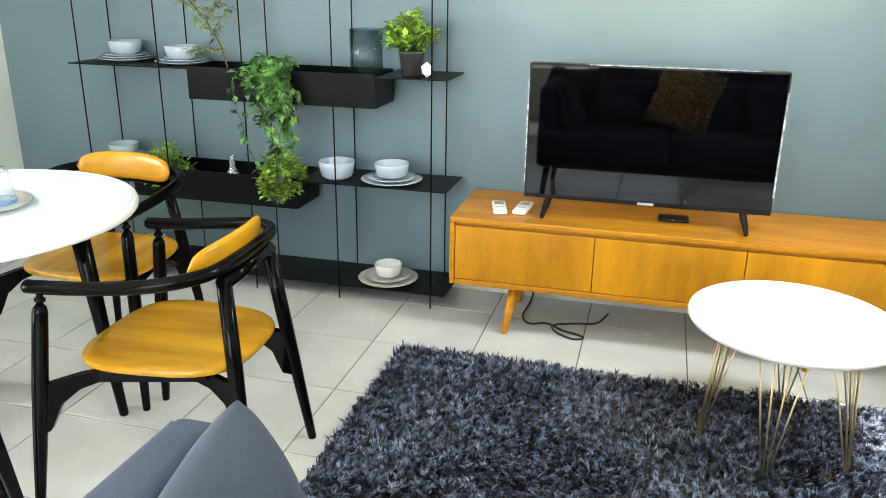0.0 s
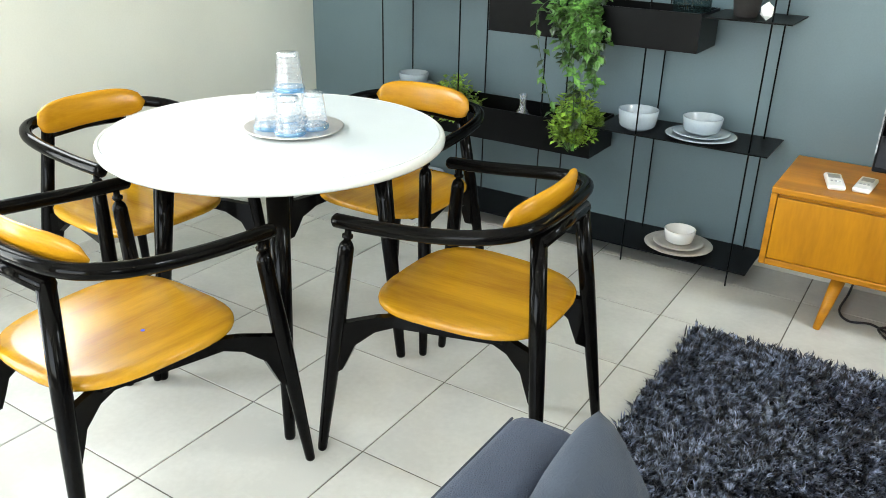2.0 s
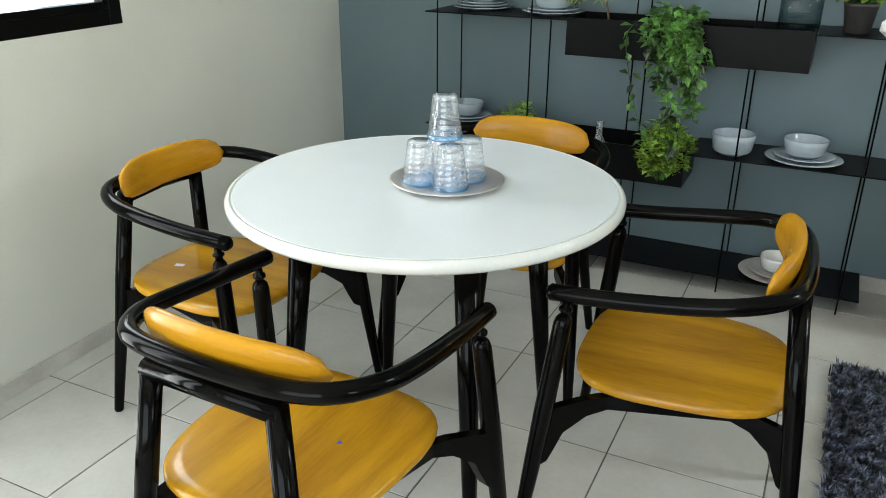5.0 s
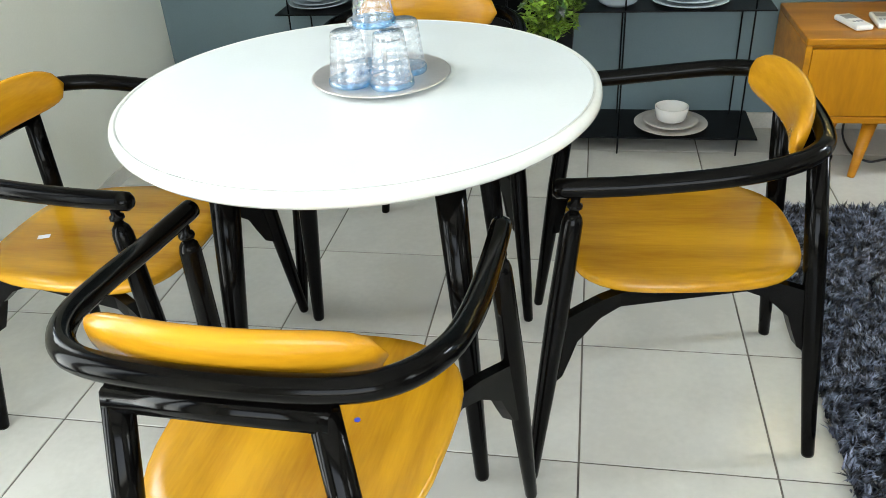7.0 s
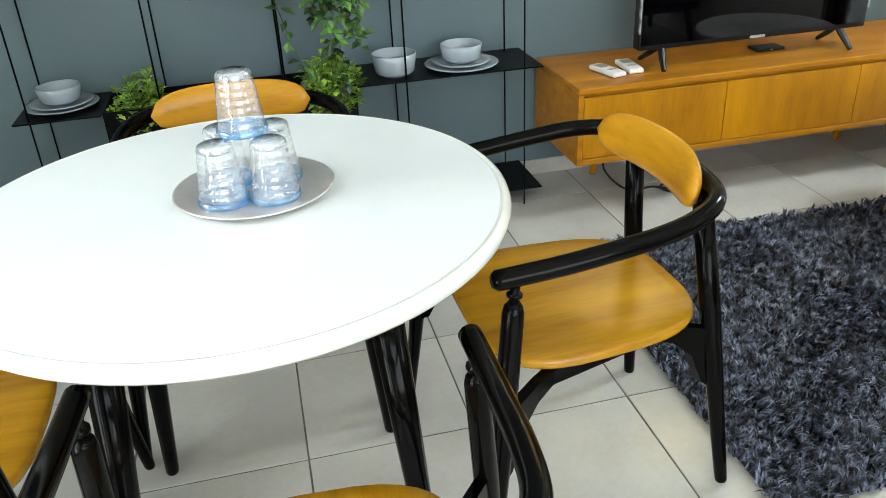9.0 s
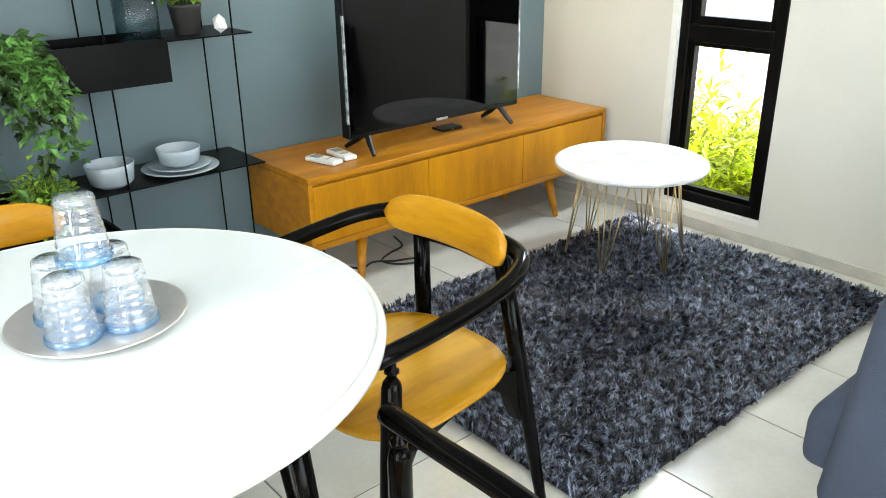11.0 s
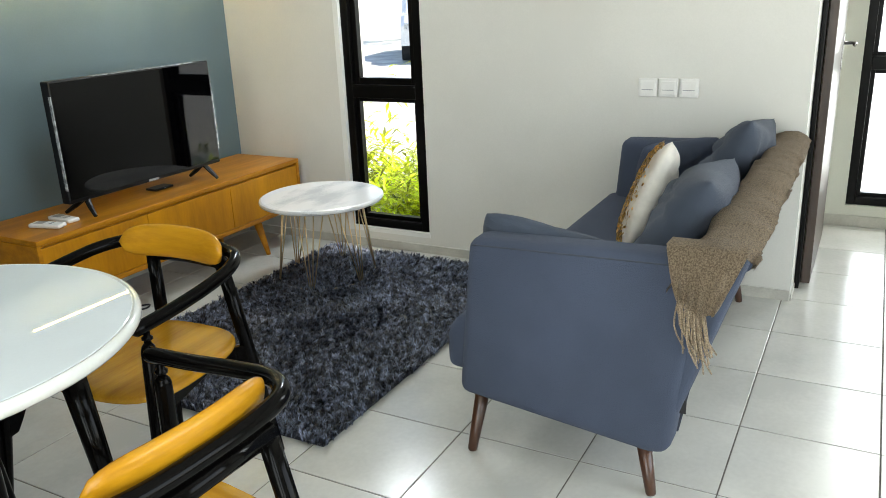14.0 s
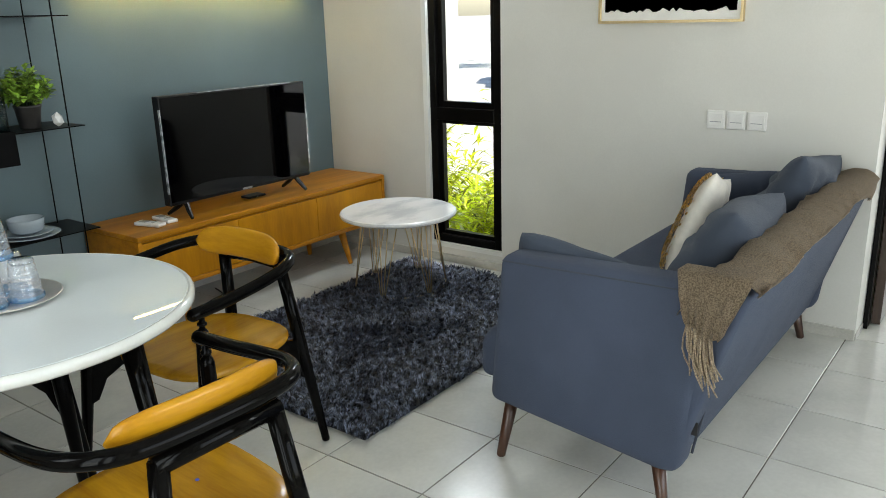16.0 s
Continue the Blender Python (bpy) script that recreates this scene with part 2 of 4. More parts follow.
# ---------------- mesh helpers ----------------
def finish(name, bm, material, smooth=True):
    me = bpy.data.meshes.new(name)
    bmesh.ops.recalc_face_normals(bm, faces=bm.faces)
    bm.to_mesh(me)
    bm.free()
    if smooth:
        for p in me.polygons:
            p.use_smooth = True
    me.materials.append(material)
    return me


def part(name, bm, material, parent=None, label="", smooth=False, at=None):
    ob = new(name, finish(name, bm, material, smooth))
    if parent is not None:
        ob.parent = parent
    if at is not None:
        ob.matrix_basis = at
    if label:
        ob["label"] = label
    return ob


def thing(name, label, category, at=None, group="", kind=""):
    ob = tagged(new(name), label, category, group, kind)
    if at is not None:
        ob.matrix_basis = at
    return ob


def box(x0, x1, y0, y1, z0, z1, bevel=0.0, bm=None, seg=2):
    own = bmesh.new()
    r = bmesh.ops.create_cube(own, size=1)
    for v in r["verts"]:
        v.co = Vector((x0 if v.co.x < 0 else x1, y0 if v.co.y < 0 else y1, z0 if v.co.z < 0 else z1))
    if bevel:
        bmesh.ops.bevel(own, geom=own.edges[:], offset=bevel, segments=seg, affect="EDGES", profile=0.5)
    if bm is None:
        return own
    me = bpy.data.meshes.new("tmp")
    own.to_mesh(me)
    own.free()
    bm.from_mesh(me)
    bpy.data.meshes.remove(me)
    return bm


def loft(bm, rings, close_ends=True, loop=True):
    vs = [[bm.verts.new(p) for p in ring] for ring in rings]
    n = len(vs[0])
    for a, b in zip(vs, vs[1:]):
        for i in range(n if loop else n - 1):
            j = (i + 1) % n
            bm.faces.new((a[i], a[j], b[j], b[i]))
    if close_ends and loop:
        bm.faces.new(vs[0][::-1])
        bm.faces.new(vs[-1])
    return bm


def tube(points, radius, seg=10, bm=None, closed=False, flat=1.0):
    bm = bm or bmesh.new()
    pts = [Vector(p) for p in points]
    n = len(pts)
    rad = radius if isinstance(radius, (list, tuple)) else [radius] * n
    rings, up = [], None
    for i, p in enumerate(pts):
        if closed:
            d = pts[(i + 1) % n] - pts[i - 1]
        else:
            d = pts[min(i + 1, n - 1)] - pts[max(i - 1, 0)]
        d.normalize()
        if up is None:
            up = Vector((0, 0, 1)) if abs(d.z) < 0.9 else Vector((0, 1, 0))
        side = d.cross(up).normalized()
        up = side.cross(d).normalized()
        rings.append([p + side * math.cos(a) * rad[i] * flat + up * math.sin(a) * rad[i] for a in (2 * math.pi * k / seg for k in range(seg))])
    if closed:
        rings.append(rings[0])
        loft(bm, rings, close_ends=False)
        bmesh.ops.remove_doubles(bm, verts=bm.verts, dist=1e-6)
    else:
        loft(bm, rings)
    return bm


def lathe(profile, seg=32, bm=None, origin=(0, 0, 0), wobble=None):
    bm = bm or bmesh.new()
    o = Vector(origin)
    rings = []
    for r, z in profile:
        rings.append([o + Vector((math.cos(a) * r * (1 + (wobble(a) if wobble else 0)), math.sin(a) * r * (1 + (wobble(a) if wobble else 0)), z))
                      for a in (2 * math.pi * k / seg for k in range(seg))])
    return loft(bm, rings)


def smooth_path(points, steps=6):
    pts = [Vector(p) for p in points]
    out = []
    for i in range(len(pts) - 1):
        p0, p1, p2, p3 = pts[max(i - 1, 0)], pts[i], pts[i + 1], pts[min(i + 2, len(pts) - 1)]
        for k in range(steps):
            t = k / steps
            out.append(0.5 * ((2 * p1) + (p2 - p0) * t + (2 * p0 - 5 * p1 + 4 * p2 - p3) * t * t + (3 * p1 - p0 - 3 * p2 + p3) * t ** 3))
    out.append(pts[-1])
    return out


def leaf(verts, faces, p, d, nrm, length, width):
    """One folded leaf: four triangles."""
    d, nrm = d.normalized(), nrm.normalized()
    s = d.cross(nrm)
    if s.length < 1e-4:
        s = Vector((1, 0, 0))
    s.normalize()
    up = s.cross(d)
    b = len(verts)
    verts += [p, p + d * length * 0.5 + s * width * 0.5 + up * width * 0.15, p + d * length - up * length * 0.15,
              p + d * length * 0.5 - s * width * 0.5 + up * width * 0.15, p + d * length * 0.5]
    faces += [(b, b + 1, b + 4), (b + 1, b + 2, b + 4), (b + 2, b + 3, b + 4), (b + 3, b, b + 4)]


def raw_part(name, verts, faces, material, parent=None, label=""):
    me = bpy.data.meshes.new(name)
    me.from_pydata([tuple(v) for v in verts], [], faces)
    me.materials.append(material)
    ob = new(name, me)
    if parent is not None:
        ob.parent = parent
    if label:
        ob["label"] = label
    return ob


# ---------------- structure ----------------
NORTH, EAST, WEST, SOUTH, TOP = 3.345, 0.968, -3.10, -1.9, 2.75
HALL_X, HALL_N = 2.27, 0.268


def wall(name, pieces, material, label):
    bm = bmesh.new()
    for p in pieces:
        box(*p, bm=bm)
    return tagged(part(name, bm, material), label, "wall", kind="structure")


wall("wall_north", [(-3.3, 1.13, NORTH, NORTH + 0.15, -0.02, TOP)], M_BLUE, "blue-grey painted feature wall behind shelves and television")
WY0, WY1, WZ0, WZ1 = 2.075, 2.585, 0.10, 2.15
wall("wall_east", [(EAST, 1.13, HALL_N, WY0, -0.02, TOP), (EAST, 1.13, WY1, NORTH, -0.02, TOP),
                   (EAST, 1.13, WY0, WY1, -0.02, WZ0), (EAST, 1.13, WY0, WY1, WZ1, TOP),
                   (EAST, 1.13, SOUTH, -0.62, -0.02, TOP), (EAST, 1.13, -0.62, HALL_N, 2.12, TOP)], M_EAST,
     "cream painted wall with tall narrow window and doorway")
DY0, DY1 = -0.35, 1.03
LW0, LW1, LWZ = 1.30, 2.02, 1.015
west = wall("wall_west", [(-0.15, 0, DY1, LW0, -0.02, TOP), (-0.15, 0, LW0, LW1, -0.02, LWZ), (-0.15, 0, LW0, LW1, 2.1, TOP),
                          (-0.15, 0, LW1, NORTH + 0.1, -0.02, TOP), (-0.15, 0, DY0, DY1, 2.15, TOP), (-0.15, 0, SOUTH - 0.2, DY0, -0.02, TOP)],
            M_CREAM, "plain cream painted wall beside the dining table")
WEST_AT = pose(-3.025, 0, 0, 0, 0, 2.1)
west.matrix_basis = WEST_AT
# Unseen wall; its wide gap is made up to let the south fill lamp in.
wall("wall_south", [(-3.3, 1.13, SOUTH - 0.15, SOUTH, -0.02, 0.5), (-3.3, 1.13, SOUTH - 0.15, SOUTH, 2.3, TOP),
                    (-3.3, -2.35, SOUTH - 0.15, SOUTH, 0.5, 2.3), (0.35, 1.13, SOUTH - 0.15, SOUTH, 0.5, 2.3)], M_CREAM, "unseen cream wall with an opening added for the fill lamp")
wall("wall_hall_north", [(1.13, HALL_X + 0.15, HALL_N, HALL_N + 0.12, -0.02, TOP)], M_CREAM, "cream entry hall side wall")
W2Y0, W2Y1, W2Z0, W2Z1 = -0.75, 0.115, 0.12, 2.15
wall("wall_hall_east", [(HALL_X, HALL_X + 0.15, W2Y1, HALL_N, -0.02, TOP), (HALL_X, HALL_X + 0.15, W2Y0, W2Y1, -0.02, W2Z0),
                        (HALL_X, HALL_X + 0.15, W2Y0, W2Y1, W2Z1, TOP), (HALL_X, HALL_X + 0.15, SOUTH, W2Y0, -0.02, TOP)], M_CREAM,
     "cream entry hall wall with black framed window")
wall("wall_hall_south", [(1.13, HALL_X + 0.15, SOUTH - 0.15, SOUTH, -0.02, TOP)], M_CREAM, "plain cream hall end wall")
tagged(part("ceiling", box(-3.4, 2.5, SOUTH - 0.15, NORTH + 0.15, TOP, TOP + 0.12), M_CEIL), "plain white painted ceiling", "ceiling", kind="structure")
# Overhang out of view, added to cut direct sun through the side window.
tagged(part("eave", box(1.14, 1.75, 0.4, NORTH + 0.6, TOP - 0.1, TOP + 0.05, 0.01), M_WHITE), "unseen white overhang added over the side window to block sun", "eave", kind="structure")

# Unseen slab, added only to stop the sun reaching the hall floor.
tagged(part("sun_block_slab", box(HALL_X + 0.16, 4.6, SOUTH - 0.1, 0.95, 2.32, 2.44, 0.01), M_WHITE), "unseen white slab added to keep sun out of the hall window", "roof", kind="structure")

bm = box(EAST - 0.009, EAST, HALL_N + 0.003, NORTH - 0.002, 0, 0.048, 0.002)
tagged(part("baseboard", bm, M_SKIRT), "low beige tile skirting along the window wall", "baseboard", kind="structure")
bm = box(0, 0.009, DY1 + 0.01, NORTH + 0.08, 0, 0.055, 0.002)
tagged(part("baseboard", bm, M_SKIRT, at=WEST_AT), "low beige tile skirting along the cream wall", "baseboard", kind="structure")
bm = box(-3.1, EAST - 0.012, NORTH - 0.009, NORTH, 0, 0.062, 0.002)
tagged(part("baseboard", bm, M_SKIRT), "low beige tile skirting under the blue-grey wall", "baseboard", kind="structure")
bm = box(HALL_X - 0.009, HALL_X, SOUTH, HALL_N - 0.003, 0, 0.062, 0.002)
tagged(part("baseboard", bm, M_SKIRT), "low beige tile skirting in the entry hall", "baseboard", kind="structure")
bm = box(EAST + 0.002, 1.128, HALL_N - 0.006, HALL_N, 0, 0.03, 0.001)
tagged(part("baseboard", bm, M_SKIRT), "low beige tile skirting on the wall end", "baseboard", kind="structure")


def window(name, y0, y1, z0, z1, transom, label, deep=0.07, bar=0.045, at=None, sash=0.0):
    """Black framed window in a wall that runs along y; its inner face at x = 0."""
    w = thing(name, label, "window", at, kind="structure")
    fr = bmesh.new()
    box(-0.012, deep, y0, y0 + bar, z0, z1, 0.003, fr)
    box(-0.012, deep, y1 - bar, y1, z0, z1, 0.003, fr)
    box(-0.012, deep, y0 + bar, y1 - bar, z0, z0 + bar, 0.003, fr)
    box(-0.012, deep, y0 + bar, y1 - bar, z1 - bar, z1, 0.003, fr)
    part("window_frame", fr, M_FRAME, w)
    if transom:
        part("transom", box(-0.014, deep - 0.005, y0 + bar, y1 - bar, transom - 0.035, transom + 0.035, 0.003), M_FRAME, w)
    cuts = [z0 + bar] + ([transom - 0.035, transom + 0.035] if transom else []) + [z1 - bar]
    for a, b in zip(cuts[::2], cuts[1::2]):
        s = bmesh.new()
        k = 0.022 + (sash if a > z0 + 0.2 else 0)
        box(0.012, 0.05, y0 + bar, y0 + bar + k, a, b, 0.002, s)
        box(0.012, 0.05, y1 - bar - k, y1 - bar, a, b, 0.002, s)
        box(0.012, 0.05, y0 + bar + k, y1 - bar - k, a, a + k, 0.002, s)
        box(0.012, 0.05, y0 + bar + k, y1 - bar - k, b - k, b, 0.002, s)
        part("sash", s, M_FRAME, w)
        p = part("pane", box(0.028, 0.032, y0 + bar + k - 0.004, y1 - bar - k + 0.004, a + k - 0.004, b - k + 0.004), M_PANE, w)
        p.visible_shadow = False
    return w


window("window_1", WY0 + 0.012, WY1 - 0.02, WZ0 + 0.012, WZ1 - 0.012, 0.862, "tall narrow black framed window above garden greenery", at=pose(EAST + 0.03, 0, 0), sash=0.012)
window("window_2", W2Y0, W2Y1, W2Z0, W2Z1, 0.90, "black framed entry hall window in bright light", at=pose(HALL_X + 0.03, 0, 0))
window("window_3", LW0, LW1, LWZ, 2.1, 0, "black framed window high on the cream wall", at=WEST_AT @ pose(-0.05, 0, 0, 0, 0, 0), deep=0.05, bar=0.05)

rv = bmesh.new()
box(EAST - 0.003, EAST + 0.028, WY1 - 0.0195, WY1 + 0.012, WZ0 - 0.014, WZ1, 0.001, rv)
tagged(part("trim", rv, M_WHITE), "thin white reveal strip beside the narrow window", "trim", kind="structure")
rv = box(EAST - 0.003, EAST + 0.028, WY0 - 0.004, WY1 - 0.020, WZ0 - 0.014, WZ0 + 0.0115, 0.001)
tagged(part("trim", rv, M_WHITE), "thin white sill strip under the narrow window", "trim", kind="structure")

# glazed door in the west wall
gd = thing("door_1", "closed black framed glazed door in the cream wall", "door", WEST_AT @ pose(-0.08, 0, 0), kind="structure")
fr = bmesh.new()
box(-0.02, 0.075, DY1 - 0.045, DY1 - 0.002, 0.002, 2.15, 0.003, fr)
box(-0.02, 0.075, DY0, DY0 + 0.045, 0.002, 2.15, 0.003, fr)
box(-0.02, 0.075, DY0 + 0.045, DY1 - 0.045, 2.1, 2.15, 0.003, fr)
part("door_frame", fr, M_FRAME, gd)
for a, b in ((DY0 + 0.05, 0.34), (0.345, DY1 - 0.05)):
    s = bmesh.new()
    box(0, 0.045, a, a + 0.09, 0.005, 2.09, 0.004, s)
    box(0, 0.045, b - 0.09, b, 0.005, 2.09, 0.004, s)
    box(0, 0.045, a + 0.09, b - 0.09, 0.005, 0.12, 0.004, s)
    box(0, 0.045, a + 0.09, b - 0.09, 2.0, 2.09, 0.004, s)
    part("door_leaf", s, M_FRAME, gd)
    p = part("pane", box(0.018, 0.024, a + 0.086, b - 0.086, 0.116, 2.004), M_PANE, gd)
    p.visible_shadow = False

# entrance door, opened flat against the hall's side wall
ed = thing("door_2", "dark brown wooden door standing open with steel lever", "door", kind="structure")
part("door_frame", box(1.131, 1.185, HALL_N - 0.022, HALL_N - 0.002, 0.002, 2.11, 0.003), M_FRAME, ed)
part("door_leaf", box(1.20, 2.02, HALL_N - 0.062, HALL_N - 0.024, 0.008, 2.08, 0.003), M_DOOR, ed)
hb = bmesh.new()
tube([(1.95, HALL_N - 0.062, 1.03), (1.95, HALL_N - 0.112, 1.03), (1.94, HALL_N - 0.118, 1.03), (1.83, HALL_N - 0.118, 1.03)], 0.009, 8, hb)
part("door_handle", hb, M_CHROME, ed, "brushed steel lever handle", smooth=True)
part("lock_plate", box(1.925, 1.975, HALL_N - 0.067, HALL_N - 0.061, 0.90, 1.08, 0.002), M_CHROME, ed, "brushed steel lock plate")

# ---------------- outdoors ----------------
g = bmesh.new()
for c in ((-400, -400), (400, -400), (400, 400), (-400, 400)):
    g.verts.new((*c, -0.10))
g.faces.new(g.verts)
tagged(part("ground", g, M_GROUND), "pale sunlit paving and yard around the house", "ground", kind="structure")

rnd = random.Random(4)
V, F = [], []
for i in range(300):
    bx, by = 1.35 + rnd.random() * 0.8, 1.75 + rnd.random() * 1.9
    h = 0.10 + rnd.random() * 0.30 + (0.55 if by > 2.75 and rnd.random() < 0.35 else 0.0) * rnd.random()
    n = 13
    sway = rnd.uniform(0, 6.283)
    for k in range(n):
        f = (k + 1) / n
        p = Vector((bx + 0.05 * f * math.cos(sway) + rnd.gauss(0, 0.012), by + 0.05 * f * math.sin(sway) + rnd.gauss(0, 0.012), -0.1 + (h + 0.1) * f))
        a = sway + k * 2.4
        d = Vector((math.cos(a), math.sin(a), rnd.uniform(0.0, 0.9)))
        leaf(V, F, p, d, Vector((0, 0, 1)), rnd.uniform(0.12, 0.22), rnd.uniform(0.018, 0.032))
hedge = tagged(raw_part("garden_shrubs", V, F, M_HEDGE), "bright yellow-green leafy shrubs outside the narrow window", "shrub", kind="stuff")

post = bmesh.new()
box(2.15, 2.33, 3.32, 3.50, -0.1, 2.7, 0.01, post)
tagged(part("porch_post", post, M_WHITE), "white square porch post outside the window", "post", kind="structure")


def car():
    c = thing("parked_car", "silver parked car with dark grille in the street", "car", pose(14.0, 8.9, -0.1, 0, 0, -62))
    prof = [(-2.0, 0.35), (-2.05, 0.75), (-1.7, 0.95), (-1.0, 1.02), (-0.45, 1.42), (0.9, 1.46), (1.6, 1.05), (2.0, 0.95), (2.05, 0.4)]
    bm = bmesh.new()
    rings = [[(s * 0.84, y * 1.0, z) for y, z in prof] for s in (-1, -0.92, 0.92, 1)]
    rings[0] = [(-0.86, y * 0.97, z * 0.97) for y, z in prof]
    rings[3] = [(0.86, y * 0.97, z * 0.97) for y, z in prof]
    loft(bm, rings)
    part("body", bm, M_CAR, c)
    for s in (-1, 1):
        part("side_glass", box(s * 0.855 - 0.012, s * 0.855 + 0.012, -0.55, 1.1, 1.04, 1.32, 0.01), M_CARGLASS, c)
        part("headlight", box(s * 0.62 - 0.16, s * 0.62 + 0.16, -2.09, -2.03, 0.66, 0.80, 0.02), M_FILM, c)
        for y in (-1.25, 1.3):
            w = bmesh.new()
            bmesh.ops.create_cone(w, cap_ends=True, segments=24, radius1=0.33, radius2=0.33, depth=0.2)
            t = part("wheel", w, M_TYRE, c, at=pose(s * 0.78, y, 0.33, 0, 90, 0))
            r = bmesh.new()
            bmesh.ops.create_cone(r, cap_ends=True, segments=16, radius1=0.2, radius2=0.2, depth=0.22)
            part("rim", r, M_CHROME, t)
    for k in range(5):
        part("grille_bar", box(-0.42, 0.42, -2.095, -2.04, 0.44 + k * 0.065, 0.475 + k * 0.065, 0.006), M_TYRE, c)
    ws = bmesh.new()
    for p in ((-0.72, -0.98, 1.045), (0.72, -0.98, 1.045), (0.66, -0.5, 1.40), (-0.66, -0.5, 1.40)):
        ws.verts.new(p)
    ws.faces.new(ws.verts)
    bmesh.ops.solidify(ws, geom=ws.faces[:], thickness=0.03)
    part("windscreen", ws, M_CARGLASS, c)


car()


def tree(x, y, h):
    t = thing("street_tree", "leafy green street tree across the road", "tree", pose(x, y, -0.1))
    tr = tube(smooth_path([(0, 0, 0), (0.08, 0, h * 0.3), (-0.05, 0.1, h * 0.6), (0.05, 0, h * 0.85)]), [0.16 - 0.006 * i for i in range(19)], 8)
    part("trunk", tr, M_TWIG, t, smooth=True)
    r = random.Random(int(x * 10))
    V, F = [], []
    for i in range(60):
        c = Vector((r.gauss(0, 0.9), r.gauss(0, 0.9), h * 0.72 + r.gauss(0, 0.55)))
        for k in range(34):
            p = c + Vector((r.gauss(0, 0.2), r.gauss(0, 0.2), r.gauss(0, 0.17)))
            leaf(V, F, p, Vector((r.uniform(-1, 1), r.uniform(-1, 1), r.uniform(-0.6, 0.4))), Vector((0, 0, 1)), 0.16, 0.09)
    raw_part("crown", V, F, M_HEDGE, t)


tree(19.0, 12.6, 4.2)

# ---------------- dining chairs ----------------
def chair_parts(ch):
    # seat: rounded trapezoid plank, slightly dished
    def outline(s):
        pts = []
        for k in range(40):
            a = 2 * math.pi * k / 40
            c, sn = math.cos(a), math.sin(a)
            e = 0.62
            x = math.copysign(abs(c) ** e, c)
            y = math.copysign(abs(sn) ** e, sn)
            pts.append((x * (0.222 + 0.018 * y) * s, -0.006 + y * 0.232 * s))
        return pts
    bm = bmesh.new()
    loft(bm, [[(x, y, z) for x, y in outline(s)] for s, z in
              ((0.6, 0.401), (0.95, 0.402), (0.988, 0.406), (1.0, 0.413), (0.995, 0.421), (0.975, 0.426), (0.85, 0.4275), (0.5, 0.4262), (0.15, 0.4258))])
    part("seat", bm, M_SEAT, ch, "golden teak seat", smooth=True)
    # bent arm rail
    half = [(0.268, 0.246, 0.646), (0.270, 0.12, 0.653), (0.268, -0.02, 0.667), (0.253, -0.115, 0.679), (0.210, -0.183, 0.687), (0.14, -0.213, 0.690)]
    path = [(-x, y, z) for x, y, z in half] + [(0, -0.222, 0.691)] + half[::-1]
    pts = smooth_path(path, 5)
    pts = [pts[0] + Vector((0, 0.008, 0))] + pts + [pts[-1] + Vector((0, 0.008, 0))]
    part("arm_rail", tube(pts, [0.011] + [0.0178] * (len(pts) - 2) + [0.011], 14), M_BLACKWOOD, ch, "glossy black bent arm rail", smooth=True)
    # curved back pad
    bm = bmesh.new()
    rings = []
    N = 25
    for i in range(N):
        u = -1 + 2 * i / (N - 1)
        hh = 0.046 * max(0.0, 1 - abs(u) ** 5.0) ** 0.5 + 0.002
        th = 0.0145 * max(0.0, 1 - abs(u) ** 8) ** 0.5 + 0.001
        x = 0.194 * u
        y = -0.192 + 0.040 * abs(u) ** 2.2
        zc = 0.702 - 0.006 * u * u
        nx, ny = -2.2 * 0.040 * math.copysign(abs(u) ** 1.2, u) / 0.194, 1.0
        ln = math.hypot(nx, ny)
        nx, ny = nx / ln, ny / ln
        ring = []
        for k in range(16):
            a = 2 * math.pi * k / 16
            c, sn = math.cos(a), math.sin(a)
            q = math.copysign(abs(c) ** 0.8, c) * th
            w = math.copysign(abs(sn) ** 0.8, sn) * hh
            ring.append((x + nx * q, y + ny * q - 0.16 * w, zc + w))
        rings.append(ring)
    loft(bm, rings)
    part("backrest", bm, M_PAD, ch, "curved golden teak back pad", smooth=True)
    # legs
    for s in (-1, 1):
        f0, f1 = Vector((s * 0.313, 0.285, 0)), Vector((s * 0.268, 0.216, 0.602))
        ln = [f0.lerp(f1, t) for t in (0, 0.01, 0.35, 0.62, 0.9, 0.965, 0.985, 1.0)]
        leg = part("front_leg", tube(ln, [0.011, 0.0125, 0.018, 0.021, 0.0195, 0.019, 0.016, 0.009], 12), M_BLACKWOOD, ch, smooth=True)
        d = (f1 - f0).normalized()
        part("neck", tube([f1 - d * 0.005, f1 + d * 0.005, f1 + d * 0.008, f1 + d * 0.014, f1 + d * 0.018, f1 + d * 0.045], [0.009, 0.009, 0.014, 0.014, 0.0085, 0.0085], 10),
             M_BLACKWOOD, leg, smooth=True)
        b0, b1 = Vector((s * 0.21, -0.285, 0)), Vector((s * 0.130, -0.212, 0.655))
        bl = [b0.lerp(b1, t) for t in (0, 0.01, 0.4, 0.65, 1.0)]
        part("back_leg", tube(bl, [0.0125, 0.0135, 0.0185, 0.021, 0.0195], 12), M_BLACKWOOD, ch, smooth=True)
        # side rail with shaped brackets
        fa, ba = f0.lerp(f1, 0.58), b0.lerp(b1, 0.58)
